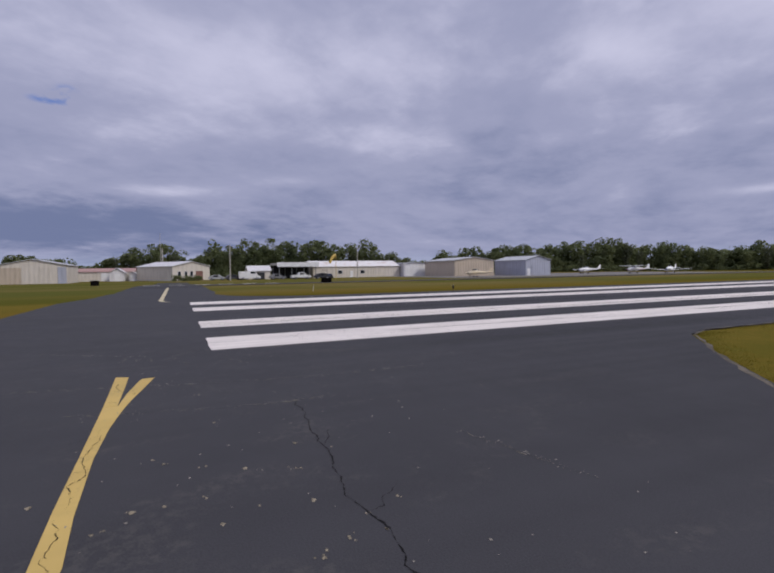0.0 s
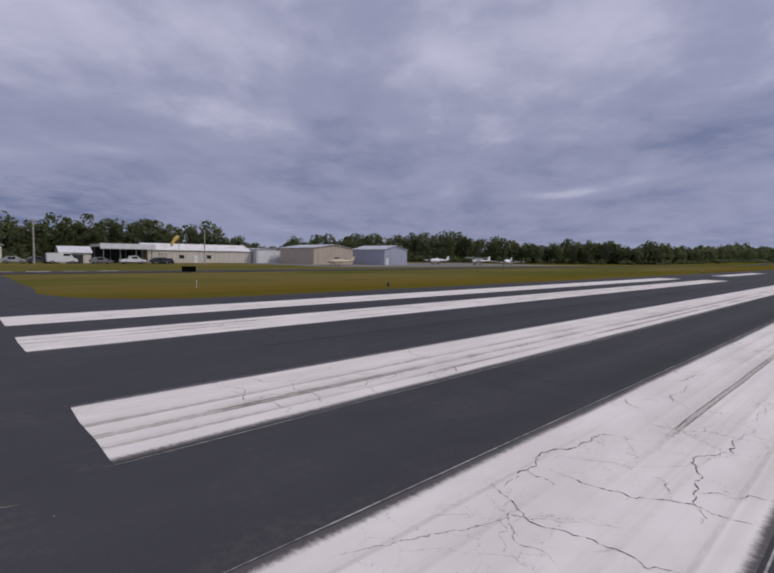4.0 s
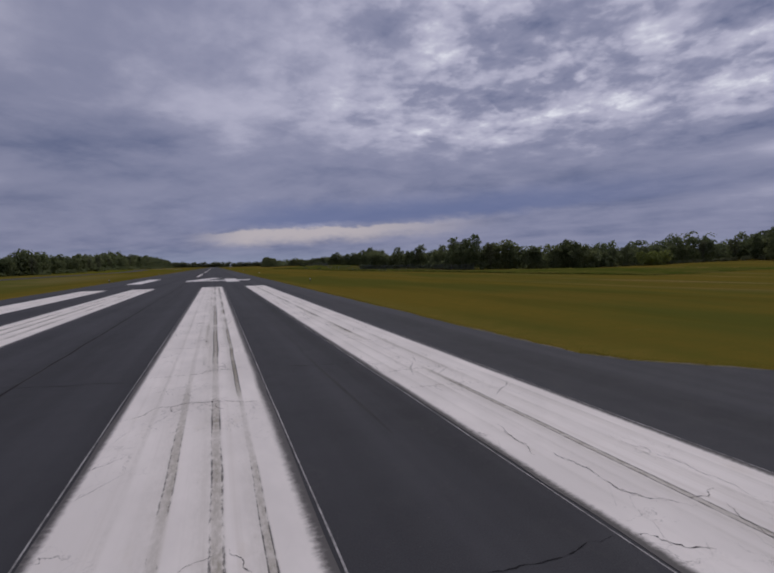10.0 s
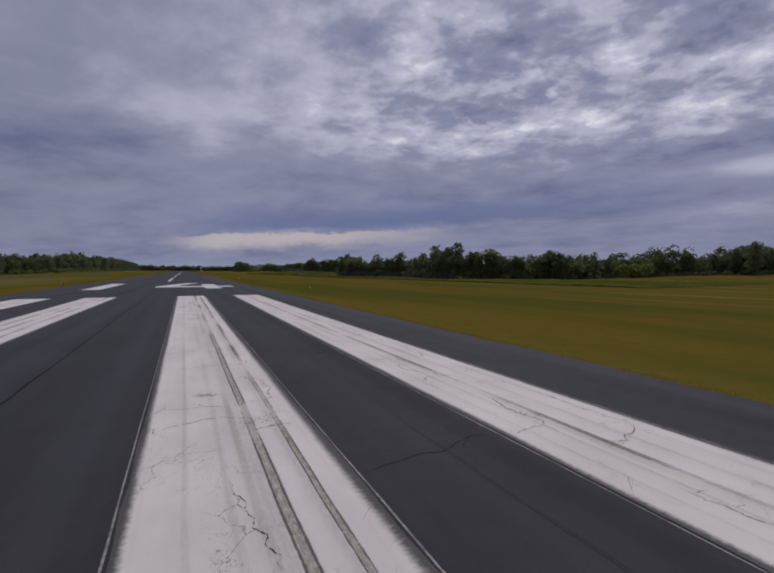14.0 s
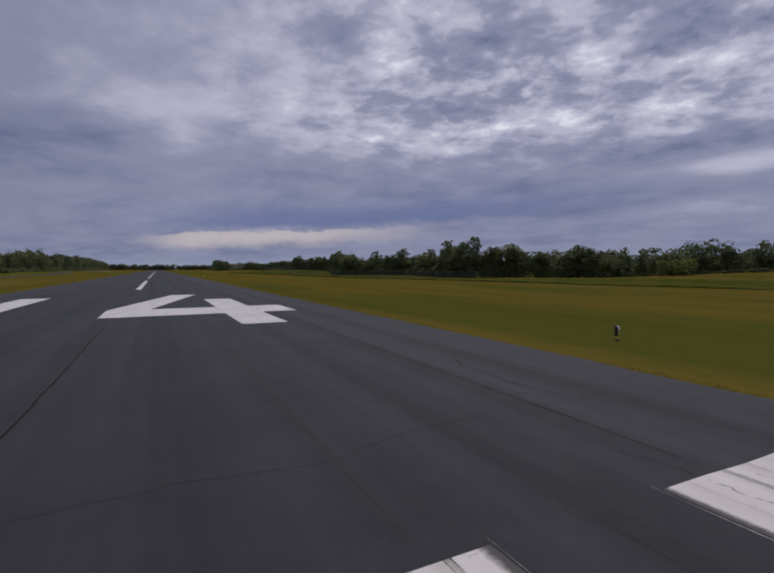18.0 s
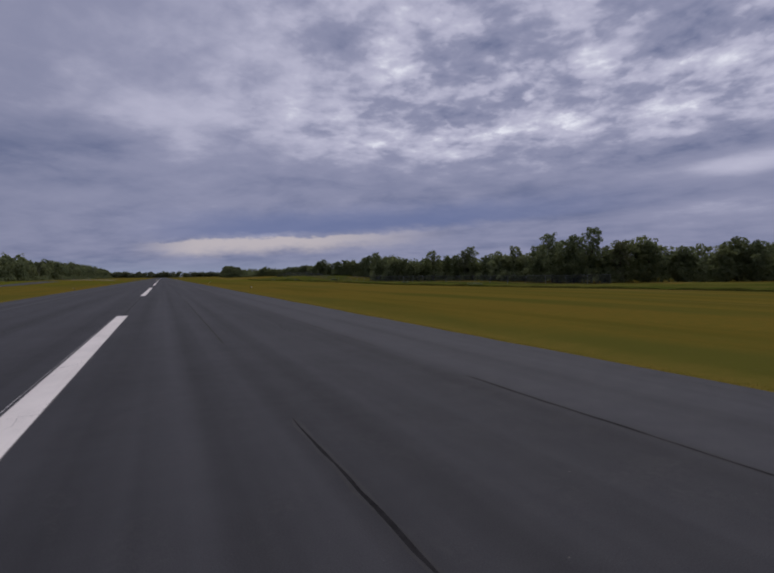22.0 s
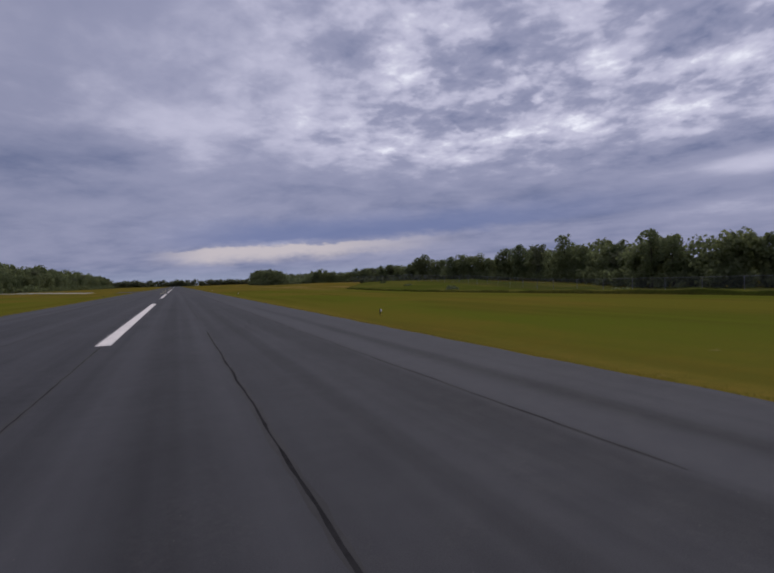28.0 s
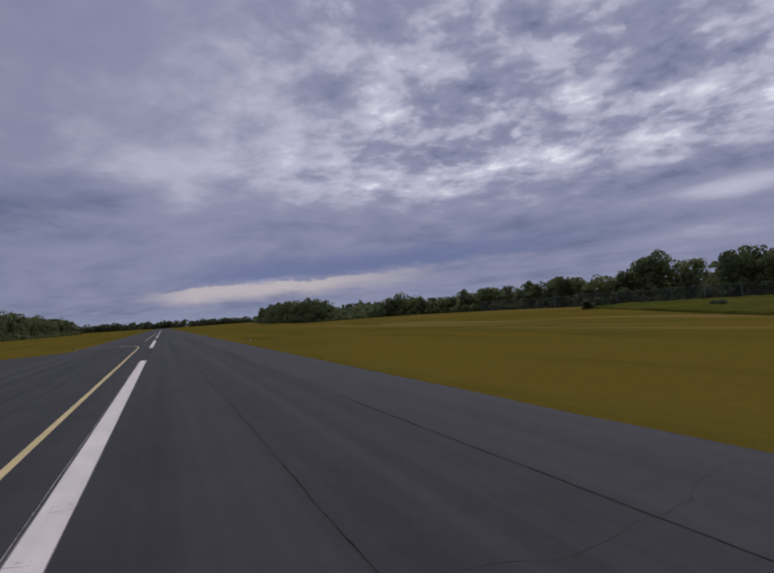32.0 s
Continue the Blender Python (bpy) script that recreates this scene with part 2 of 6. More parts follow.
def asphalt_material(name, base, lanes=True):
    m, gg, b = material(name, 0.85)
    p = place(gg)
    x, y, z = gg.xyz(p)
    grit = gg.noise(p, 90.0, 2.0, 0.6)
    blot = gg.noise(p, 0.35, 4.0, 0.6)
    mid = gg.noise(p, 3.0, 4.0, 0.65)
    v = gg.math("ADD", gg.math("MULTIPLY", grit, 0.5), gg.math("ADD", gg.math("MULTIPLY", blot, 0.40), gg.math("MULTIPLY", mid, 0.10)))
    # long streaks of wear along the way of travel
    long = gg.noise(gg.scaled(p, (1.3, 0.012, 1)), 1.0, 3.0, 0.55)
    if lanes:
        used_way = gg.ramp(y, 0.0, 9.0, 0.30, 1.0)
        long = gg.math("ADD", gg.math("MULTIPLY", gg.math("SUBTRACT", long, 0.5), used_way), 0.5)
        v = gg.math("ADD", v, gg.ramp(y, 8.0, 0.0, 0.0, 0.13))
        # the outer strips are paler, with a darker lane along them
        off = gg.math("ADD", gg.math("ABSOLUTE", x), gg.math("MULTIPLY", gg.math("SUBTRACT", gg.noise(gg.scaled(p, (0.0, 0.07, 0.0)), 1.0, 3.0, 0.6), 0.5), 0.7))
        v = gg.math("ADD", v, gg.math("MULTIPLY", gg.ramp(off, 6.0, 6.5, 0.0, 0.15), gg.ramp(y, 10.0, 30.0)))
        lane = gg.ramp(gg.math("ABSOLUTE", gg.math("SUBTRACT", off, 7.35)), 0.42, 0.05)
        v = gg.math("SUBTRACT", v, gg.math("MULTIPLY", lane, gg.ramp(y, 10.0, 30.0, 0.0, 0.17)))
    v = gg.math("ADD", v, gg.math("MULTIPLY", long, 1.0 if lanes else 0.2))
    c = gg.mix(gg.ramp(v, 0.62, 1.40), tuple(k * 0.62 for k in base), tuple(k * 1.40 for k in base))
    specks = gg.noise(p, 22.0, 2.0, 0.5)
    c = gg.mix(gg.ramp(specks, 0.735, 0.80, 0.0, 0.30), c, (0.24, 0.21, 0.18))
    if lanes:
        dust = gg.noise(gg.scaled(p, (1.6, 0.8, 1)), 1.0, 6.0, 0.72, 0.5)
        fine = gg.noise(p, 14.0, 4.0, 0.7)
        dust = gg.math("MULTIPLY", gg.ramp(dust, 0.50, 0.66), gg.math("MULTIPLY", gg.ramp(fine, 0.42, 0.62), gg.ramp(y, 6.0, 1.0, 0.12, 0.45)))
        c = gg.mix(dust, c, (0.098, 0.092, 0.086))
    gg.put(b.inputs["Base Color"], c)
    gg.put(b.inputs["Roughness"], gg.ramp(mid, 0.3, 0.7, 0.84, 0.92))
    b.inputs["Specular IOR Level"].default_value = 0.25
    bump(gg, b, grit, 0.5, 0.004)
    return m


# where wheels have run along the painted stripes: place across the runway, half width, how strong at the threshold and further on
TRACKS = ((2.17, 0.035, 0.30, 0.35), (2.49, 0.055, 0.75, 0.30), (2.67, 0.06, 0.10, 0.55), (2.85, 0.065, 1.5, 1.1), (3.155, 0.042, 0.9, 1.3), (5.58, 0.030, 0.35, 0.35), (5.86, 0.030, 0.40, 0.40), (6.10, 0.045, 1.0, 1.4), (6.45, 0.040, 0.50, 0.60), (6.78, 0.030, 0.35, 0.35), (-2.20, 0.045, 1.2, 1.2), (-2.62, 0.045, 1.2, 1.2), (-3.02, 0.04, 1.2, 1.2), (-6.2, 0.04, 0.9, 0.9), (-5.75, 0.04, 0.7, 0.7))
RIMS = ((1.753, 0.095, 1.0), (3.505, 0.13, 1.0), (5.26, 0.11, 1.0), (7.01, 0.08, 0.9), (-1.753, 0.08, 0.8), (-3.505, 0.08, 0.8))
DASH_RIMS = ((0.23, 0.035, 0.9), (-0.23, 0.035, 0.9))


def paint_material(name, colour, worn, tracks=(), rims=(), scuffs=False):
    """Thick old road paint: crazed, stained along the wheel tracks, crumbled at its edges where the asphalt shows."""
    m, gg, b = material(name, 0.75)
    p = place(gg)
    x, y, z = gg.xyz(p)
    dirty = (colour[0] * 0.34, colour[1] * 0.33, colour[2] * 0.27)
    bare = (0.056, 0.051, 0.050)
    wob = gg.math("SUBTRACT", gg.noise(p, 2.6, 5.0, 0.65), 0.5)
    q = gg.vmath("ADD", p, gg.vec(gg.math("MULTIPLY", wob, 0.45), gg.math("MULTIPLY", wob, 0.65), 0.0))
    streaky = gg.noise(gg.scaled(p, (9.0, 0.10, 1)), 1.0, 4.0, 0.6)
    flecks = gg.noise(gg.scaled(p, (30.0, 9.0, 1)), 1.0, 5.0, 0.72)
    bits = gg.noise(gg.scaled(p, (46.0, 30.0, 1)), 1.0, 3.0, 0.65)
    patchy = gg.noise(gg.scaled(p, (1.3, 0.6, 1)), 1.0, 4.0, 0.6)
    # hair cracks in nets, only where the coat has crazed
    crazed = gg.ramp(gg.noise(gg.scaled(p, (0.9, 0.55, 1)), 1.0, 3.0, 0.6), 0.49, 0.60)
    cracks = None
    for scale, hair, strength in ((1.5, 0.0065, 0.80), (4.2, 0.011, 0.40)):
        vor = gg.n("ShaderNodeTexVoronoi")
        vor.feature = "DISTANCE_TO_EDGE"
        gg.put(vor.inputs["Vector"], gg.scaled(q, (1.0, 0.8, 1)))
        vor.inputs["Scale"].default_value = scale
        one = gg.math("MULTIPLY", gg.ramp(vor.outputs["Distance"], hair, hair * 0.25), gg.math("MULTIPLY", gg.ramp(bits, 0.36, 0.52), strength))
        cracks = one if cracks is None else gg.math("MAXIMUM", cracks, one)
    cracks = gg.math("MULTIPLY", cracks, crazed)
    sway = gg.math("MULTIPLY", gg.math("SUBTRACT", gg.noise(gg.scaled(p, (0.0, 0.16, 1)), 1.0, 3.0, 0.6), 0.5), 0.10)
    track = seam = None
    for at, wide, first, later in tracks:
        side = gg.math("DIVIDE", gg.math("SUBTRACT", gg.math("ADD", x, sway), at), wide)
        away = gg.math("ABSOLUTE", side)
        fade = gg.math("MULTIPLY", gg.ramp(gg.noise(gg.vec(at * 9.0, gg.math("MULTIPLY", y, 0.22), 0.0), 1.0, 3.0, 0.6), 0.36, 0.60, 0.12, 1.0), gg.ramp(y, 8.0, 12.0, first, later))
        one_track = gg.math("MULTIPLY", gg.math("MAXIMUM", gg.ramp(away, 1.1, 0.3), gg.math("MULTIPLY", gg.math("MULTIPLY", gg.ramp(side, -4.5, -0.5), gg.ramp(side, 1.2, 0.4)), 0.40)), fade)
        one_seam = gg.math("MULTIPLY", gg.ramp(gg.math("ABSOLUTE", gg.math("SUBTRACT", away, 0.62)), 0.34, 0.05), fade)
        track = one_track if track is None else gg.math("MAXIMUM", track, one_track)
        seam = one_seam if seam is None else gg.math("MAXIMUM", seam, one_seam)
    rim = None
    for at, wide, deep in rims:
        one = gg.math("MULTIPLY", gg.ramp(gg.math("ABSOLUTE", gg.math("SUBTRACT", x, at)), wide * 1.5, 0.0), deep)
        rim = one if rim is None else gg.math("MAXIMUM", rim, one)
    c = gg.mix(gg.ramp(patchy, 0.35, 0.68), tuple(k * 0.88 for k in colour), colour)
    c = gg.mix(gg.ramp(streaky, 0.52, 0.72, 0.0, 0.30), c, (colour[0] * 0.72, colour[1] * 0.70, colour[2] * 0.66))
    gone = gg.math("MAXIMUM", cracks, gg.math("MULTIPLY", gg.ramp(gg.math("ADD", flecks, gg.ramp(patchy, 0.50, 0.66, 0.0, 0.05)), 0.745 - 0.10 * worn, 0.80 - 0.10 * worn), 0.8))
    if track is not None:
        c = gg.mix(gg.math("MULTIPLY", track, gg.ramp(gg.math("ADD", gg.math("MULTIPLY", flecks, 0.6), gg.math("MULTIPLY", streaky, 0.4)), 0.36, 0.60, 0.35, 0.92)), c, dirty)
        worn_line = gg.ramp(gg.math("ADD", gg.math("MULTIPLY", seam, 0.40), gg.math("ADD", gg.math("MULTIPLY", flecks, 0.55), gg.math("MULTIPLY", bits, 0.25))), 0.62, 0.80)
        gone = gg.math("MAXIMUM", gone, gg.math("MULTIPLY", worn_line, 0.85))
    if rim is not None:
        comb = gg.noise(gg.scaled(p, (14.0, 26.0, 1)), 1.0, 5.0, 0.75)
        crumbled = gg.ramp(gg.math("ADD", rim, gg.math("ADD", gg.math("MULTIPLY", comb, 0.75), gg.math("MULTIPLY", patchy, 0.55))), 0.92, 1.60)
        gone = gg.math("MAXIMUM", gone, gg.math("MULTIPLY", crumbled, 0.95))
    if scuffs:
        brush = gg.noise(gg.scaled(p, (0.45, 8.0, 1)), 1.0, 4.0, 0.6)
        rubbed = gg.ramp(gg.noise(gg.scaled(p, (2.6, 0.9, 1)), 1.0, 4.0, 0.65), 0.52, 0.72)
        c = gg.mix(gg.math("MULTIPLY", gg.ramp(brush, 0.50, 0.64), 0.46), c, tuple(k * 0.62 for k in colour))
        c = gg.mix(gg.math("MULTIPLY", gg.math("MULTIPLY", rubbed, gg.ramp(flecks, 0.40, 0.62)), 0.50), c, (0.20, 0.19, 0.19))
    stain = gg.ramp(gg.noise(gg.scaled(p, (2.4, 1.2, 1)), 1.0, 5.0, 0.7), 0.60, 0.76, 0.0, 0.28)
    c = gg.mix(stain, c, tuple(k * 0.72 for k in (colour[0], colour[1] * 0.94, colour[2] * 0.80)))
    c = gg.mix(gone, c, bare)
    gg.put(b.inputs["Base Color"], c)
    b.inputs["Specular IOR Level"].default_value = 0.3
    bump(gg, b, gg.math("SUBTRACT", gg.math("MULTIPLY", flecks, 0.4), gone), 0.5, 0.004)
    return m


def grass_material():
    m, gg, b = material("mown_grass", 0.9)
    p = place(gg)
    x, y, z = gg.xyz(p)
    fine = gg.noise(gg.scaled(p, (30, 30, 30)), 1.0, 3.0, 0.7)
    tuft = gg.noise(p, 2.5, 4.0, 0.65)
    patch = gg.noise(gg.scaled(p, (0.07, 0.028, 1)), 1.0, 4.0, 0.6)
    swath = gg.noise(gg.scaled(p, (0.13, 0.011, 1)), 1.0, 3.0, 0.5)
    dry = gg.ramp(gg.math("ADD", gg.math("MULTIPLY", patch, 0.5), gg.math("MULTIPLY", swath, 0.5)), 0.44, 0.56)
    belt = gg.math("ADD", gg.math("MULTIPLY", gg.ramp(y, 90.0, 140.0), gg.ramp(y, 262.0, 225.0)), gg.ramp(y, 380.0, 415.0))
    lush = gg.math("MULTIPLY", gg.ramp(y, 240.0, 275.0), gg.ramp(y, 392.0, 366.0))
    dry = gg.math("MULTIPLY", gg.math("ADD", dry, gg.math("MULTIPLY", belt, 0.34)), gg.math("SUBTRACT", 1.0, gg.math("MULTIPLY", lush, 0.55)), 0.0, True)
    fringe = gg.ramp(gg.math("ADD", gg.math("ABSOLUTE", x), gg.math("MULTIPLY", gg.noise(p, 0.6, 3.0, 0.6), 2.0)), 12.2, 10.2)
    c = gg.mix(dry, gg.mix(lush, (0.094, 0.092, 0.019), (0.097, 0.113, 0.012)), (0.158, 0.112, 0.020))
    c = gg.mix(gg.math("MULTIPLY", fringe, 0.7), c, (0.195, 0.138, 0.030))
    c = gg.mix(gg.ramp(gg.noise(gg.scaled(p, (0.05, 0.035, 1)), 1.0, 5.0, 0.65), 0.46, 0.62, 0.0, 0.65), c, (0.166, 0.108, 0.021))
    c = gg.mix(gg.ramp(gg.noise(gg.scaled(p, (0.22, 0.02, 1)), 1.0, 4.0, 0.6), 0.50, 0.62, 0.0, 0.45), c, (0.072, 0.070, 0.011))
    cut = gg.math("ABSOLUTE", gg.math("SUBTRACT", gg.math("ADD", x, gg.math("MULTIPLY", gg.noise(gg.scaled(p, (0.0, 0.05, 0.0)), 1.0, 2.0), 2.0)), 22.0))
    cut = gg.math("MULTIPLY", gg.ramp(cut, 0.35, 0.12), gg.math("MULTIPLY", gg.ramp(y, 305.0, 325.0), gg.ramp(y, 385.0, 365.0)))
    c = gg.mix(gg.ramp(tuft, 0.35, 0.65, 0.0, 0.45), c, (0.104, 0.100, 0.018))
    seed = gg.math("MULTIPLY", gg.ramp(gg.noise(gg.scaled(p, (0.16, 0.012, 1)), 1.0, 4.0, 0.6), 0.56, 0.66), gg.ramp(x, 24.0, 46.0))
    c = gg.mix(gg.math("MULTIPLY", seed, 0.65), c, (0.25, 0.175, 0.065))
    c = gg.mix(gg.ramp(fine, 0.42, 0.66, 0.0, 0.24), c, (0.042, 0.044, 0.012))
    c = gg.mix(gg.ramp(gg.noise(p, 0.9, 5.0, 0.7), 0.66, 0.76, 0.0, 0.5), c, (0.21, 0.165, 0.075))
    c = gg.mix(gg.math("MULTIPLY", cut, 0.8), c, (0.040, 0.040, 0.008))
    # the older, paler sward on the hangar side
    west = gg.math("MULTIPLY", gg.ramp(x, -11.0, -22.0), gg.ramp(y, 200.0, 90.0))
    pale = gg.mix(gg.ramp(patch, 0.42, 0.58), (0.104, 0.110, 0.030), (0.172, 0.142, 0.056))
    c = gg.mix(gg.math("MULTIPLY", west, 0.7), c, gg.mix(gg.ramp(fine, 0.42, 0.66, 0.0, 0.3), pale, (0.055, 0.058, 0.018)))
    gg.put(b.inputs["Base Color"], c)
    b.inputs["Specular IOR Level"].default_value = 0.0
    bump(gg, b, gg.math("ADD", fine, gg.math("MULTIPLY", tuft, 1.5)), 0.25, 0.04)
    return m


def leaf_material(name, dark, light, glow=0.35):
    m, gg, b = material(name, 0.7)
    info = gg.n("ShaderNodeObjectInfo").outputs["Random"]
    geo = gg.n("ShaderNodeNewGeometry")
    isl = geo.outputs["Random Per Island"]
    c = gg.mix(isl, dark, light)
    c = gg.mix(gg.math("MULTIPLY", info, 0.45), c, (light[0] * 1.1, light[1] * 1.0, light[2] * 0.85))
    big = gg.noise(place(gg), 0.09, 2.0, 0.5)
    c = gg.mix(gg.ramp(big, 0.4, 0.65, 0.0, 0.45), c, dark)
    gg.put(b.inputs["Base Color"], c)
    b.inputs["Specular IOR Level"].default_value = 0.2
    thin = gg.n("ShaderNodeBsdfTranslucent")
    gg.put(thin.inputs["Color"], c)
    both = gg.n("ShaderNodeMixShader")
    both.inputs[0].default_value = glow
    gg.t.links.new(b.outputs[0], both.inputs[1])
    gg.t.links.new(thin.outputs[0], both.inputs[2])
    gg.t.links.new(both.outputs[0], gg.t.nodes["Material Output"].inputs["Surface"])
    return m


ASPHALT = asphalt_material("runway_asphalt", (0.0425, 0.0420, 0.0462))
ASPHALT_OLD = asphalt_material("taxiway_asphalt", (0.068, 0.067, 0.070), False)
TAR = plain("tar_seal", (0.026, 0.025, 0.026), 0.95, 0, 0.2, 8)
TAR.node_tree.nodes["Principled BSDF"].inputs["Specular IOR Level"].default_value = 0.05
WHITE_PAINT = paint_material("white_marking_paint", (0.80, 0.74, 0.69), 0.35, TRACKS, RIMS + DASH_RIMS)
WHITE_FRESH = paint_material("number_marking_paint", (0.79, 0.745, 0.715), 0.1, scuffs=True)
YELLOW_PAINT = paint_material("yellow_marking_paint", (0.62, 0.44, 0.14), 0.3)
GRASS = grass_material()
BLADE = leaf_material("grass_blade", (0.17, 0.155, 0.015), (0.27, 0.22, 0.04))
ROUGH = leaf_material("rough_grass_blade", (0.060, 0.070, 0.014), (0.112, 0.108, 0.026))
LEAF = leaf_material("oak_leaf", (0.105, 0.134, 0.070), (0.212, 0.244, 0.115), 0.58)
LEAF_DARK = leaf_material("pine_leaf", (0.095, 0.113, 0.072), (0.175, 0.190, 0.108), 0.58)
BARK = plain("bark", (0.085, 0.065, 0.050), 0.9, 0, 0.25, 10)
STEEL = plain("galvanised_steel", (0.36, 0.37, 0.39), 0.45, 0.7)


# ---- building blocks ----
def mesh_object(name, verts, faces, mat, parent=None, label="", smooth=False):
    me = bpy.data.meshes.new(name)
    me.from_pydata([tuple(map(float, v)) for v in verts], [], [tuple(map(int, f)) for f in faces])
    me.materials.append(mat)
    if smooth:
        me.polygons.foreach_set("use_smooth", [True] * len(me.polygons))
    ob = new(name, me)
    if parent:
        ob.parent = parent
    if label:
        ob["label"] = label
    return ob


def part(name, bm, mat, parent=None, label="", smooth=False):
    """Links a bmesh as one mesh object under a thing or a part."""
    me = bpy.data.meshes.new(name)
    bmesh.ops.recalc_face_normals(bm, faces=bm.faces)
    bm.to_mesh(me)
    bm.free()
    me.materials.append(mat)
    if smooth:
        me.polygons.foreach_set("use_smooth", [True] * len(me.polygons))
    ob = new(name, me)
    if parent:
        ob.parent = parent
    if label:
        ob["label"] = label
    return ob


def box(bm, x0, x1, y0, y1, z0, z1, bevel=0.0, m=None):
    vs = bmesh.ops.create_cube(bm, size=1.0)["verts"]
    for v in vs:
        v.co = Vector((x0 + (v.co.x + 0.5) * (x1 - x0), y0 + (v.co.y + 0.5) * (y1 - y0), z0 + (v.co.z + 0.5) * (z1 - z0)))
    if bevel:
        out = bmesh.ops.bevel(bm, geom=list({e for v in vs for e in v.link_edges}), offset=bevel, segments=2, affect="EDGES", profile=0.5)
        vs = list({v for f in out["faces"] for v in f.verts} | {v for v in vs if v.is_valid})
    if m is not None:
        bmesh.ops.transform(bm, matrix=m, verts=[v for v in vs if v.is_valid])
    return vs


def boxed(x0, x1, y0, y1, z0, z1, bevel=0.0):
    bm = bmesh.new()
    box(bm, x0, x1, y0, y1, z0, z1, bevel)
    return bm


def tube(bm, rings, sides=8, cap=True):
    """A skin over rings (centre, radius_x, radius_z or None) laid along any line."""
    made = []
    for i, (c, r) in enumerate(rings):
        a = Vector(rings[max(i - 1, 0)][0])
        b = Vector(rings[min(i + 1, len(rings) - 1)][0])
        q = (b - a).to_track_quat("Z", "Y")
        rr = r if isinstance(r, tuple) else (r, r)
        made.append([bm.verts.new(Vector(c) + q @ Vector((math.cos(k * math.tau / sides) * rr[0], math.sin(k * math.tau / sides) * rr[1], 0))) for k in range(sides)])
    for a, b in zip(made, made[1:]):
        for k in range(sides):
            bm.faces.new((a[k], a[(k + 1) % sides], b[(k + 1) % sides], b[k]))
    if cap:
        bm.faces.new(made[0][::-1])
        bm.faces.new(made[-1])


def prism(pts, z0, z1):
    """A flat shape given by its outline, with thickness."""
    bm = bmesh.new()
    lo = [bm.verts.new((x, y, z0)) for x, y in pts]
    hi = [bm.verts.new((x, y, z1)) for x, y in pts]
    bm.faces.new(hi)
    n = len(pts)
    for i in range(n):
        bm.faces.new((lo[i], lo[(i + 1) % n], hi[(i + 1) % n], hi[i]))
    return bm


def smooth01(t):
    t = min(max(t, 0.0), 1.0)
    return t * t * (3 - 2 * t)


def terrain(x, y):
    """The lie of the land: level by the runway, falling a little towards the hangars, falling away in gentle swells on the other side."""
    z = -0.95 * smooth01((-x - 30) / 60) * smooth01((320 - y) / 90)
    z += 0.9 * smooth01((-x - 14) / 36) * smooth01((y - 250) / 90)
    if x > 12:
        k = smooth01((x - 18) / 25) * smooth01((y - 14) / 30)
        z -= 2.3 * smooth01((x - 12) / 88) * smooth01((y + 10) / 40) * (1 - 0.65 * smooth01((y - 395) / 60))
        z += 3.6 * smooth01((x - 150) / 130) * smooth01((250 - y) / 120)
        z += 1.3 * smooth01((x - 40) / 55) * smooth01((y - 335) / 60)
        z += k * (0.22 * math.sin(x * 0.085 + y * 0.013) + 0.16 * math.sin(y * 0.047 + 1.3) - 0.1)
    return z


# ---- ground ----
xs = sorted(set([-4000, -2500, -1500, -900, -600, -400, -300, -240, -200] + list(range(-180, -28, 6)) + [-30, -20, -14, -11, 11, 14, 16] + list(range(18, 150, 4)) + [160, 180, 210, 260, 330, 450, 700, 1100, 2000, 4000]))
ys = sorted(set([-3000, -1500, -800, -400, -200, -100, -60, -30, -14, 14] + list(range(20, 640, 8)) + [660, 700, 760, 840, 950, 1100, 1300, 1600, 2200, 3000, 4500]))
gv = [(x, y, terrain(x, y) - 0.035) for y in ys for x in xs]
nx = len(xs)
gf = [(j * nx + i, j * nx + i + 1, (j + 1) * nx + i + 1, (j + 1) * nx + i) for j in range(len(ys) - 1) for i in range(nx - 1)]
tagged(mesh_object("ground", gv, gf, GRASS, None, "", True), "mown airfield grass, olive green with dry tan patches", "grass", kind="structure")


def slab(name, outline, mat, label, top=0.0):
    ob = part(name, prism(outline, top - 0.3, top), mat)
    return tagged(ob, label, "pavement", kind="structure")


def arc(cx, cy, r, a0, a1, n=10):
    return [(cx + r * math.cos(radians(a0 + (a1 - a0) * i / n)), cy + r * math.sin(radians(a0 + (a1 - a0) * i / n))) for i in range(n + 1)]


def wavy(pts, amp, seed, step=1.2):
    """An outline with an uneven, crumbled edge."""
    rnd = random.Random(seed)
    out = []
    for (x0, y0), (x1, y1) in zip(pts, pts[1:]):
        n = max(1, int(math.hypot(x1 - x0, y1 - y0) / step))
        for i in range(n):
            out.append((x0 + (x1 - x0) * i / n + rnd.uniform(-amp, amp), y0 + (y1 - y0) * i / n + rnd.uniform(-amp, amp)))
    out.append(pts[-1])
    return out


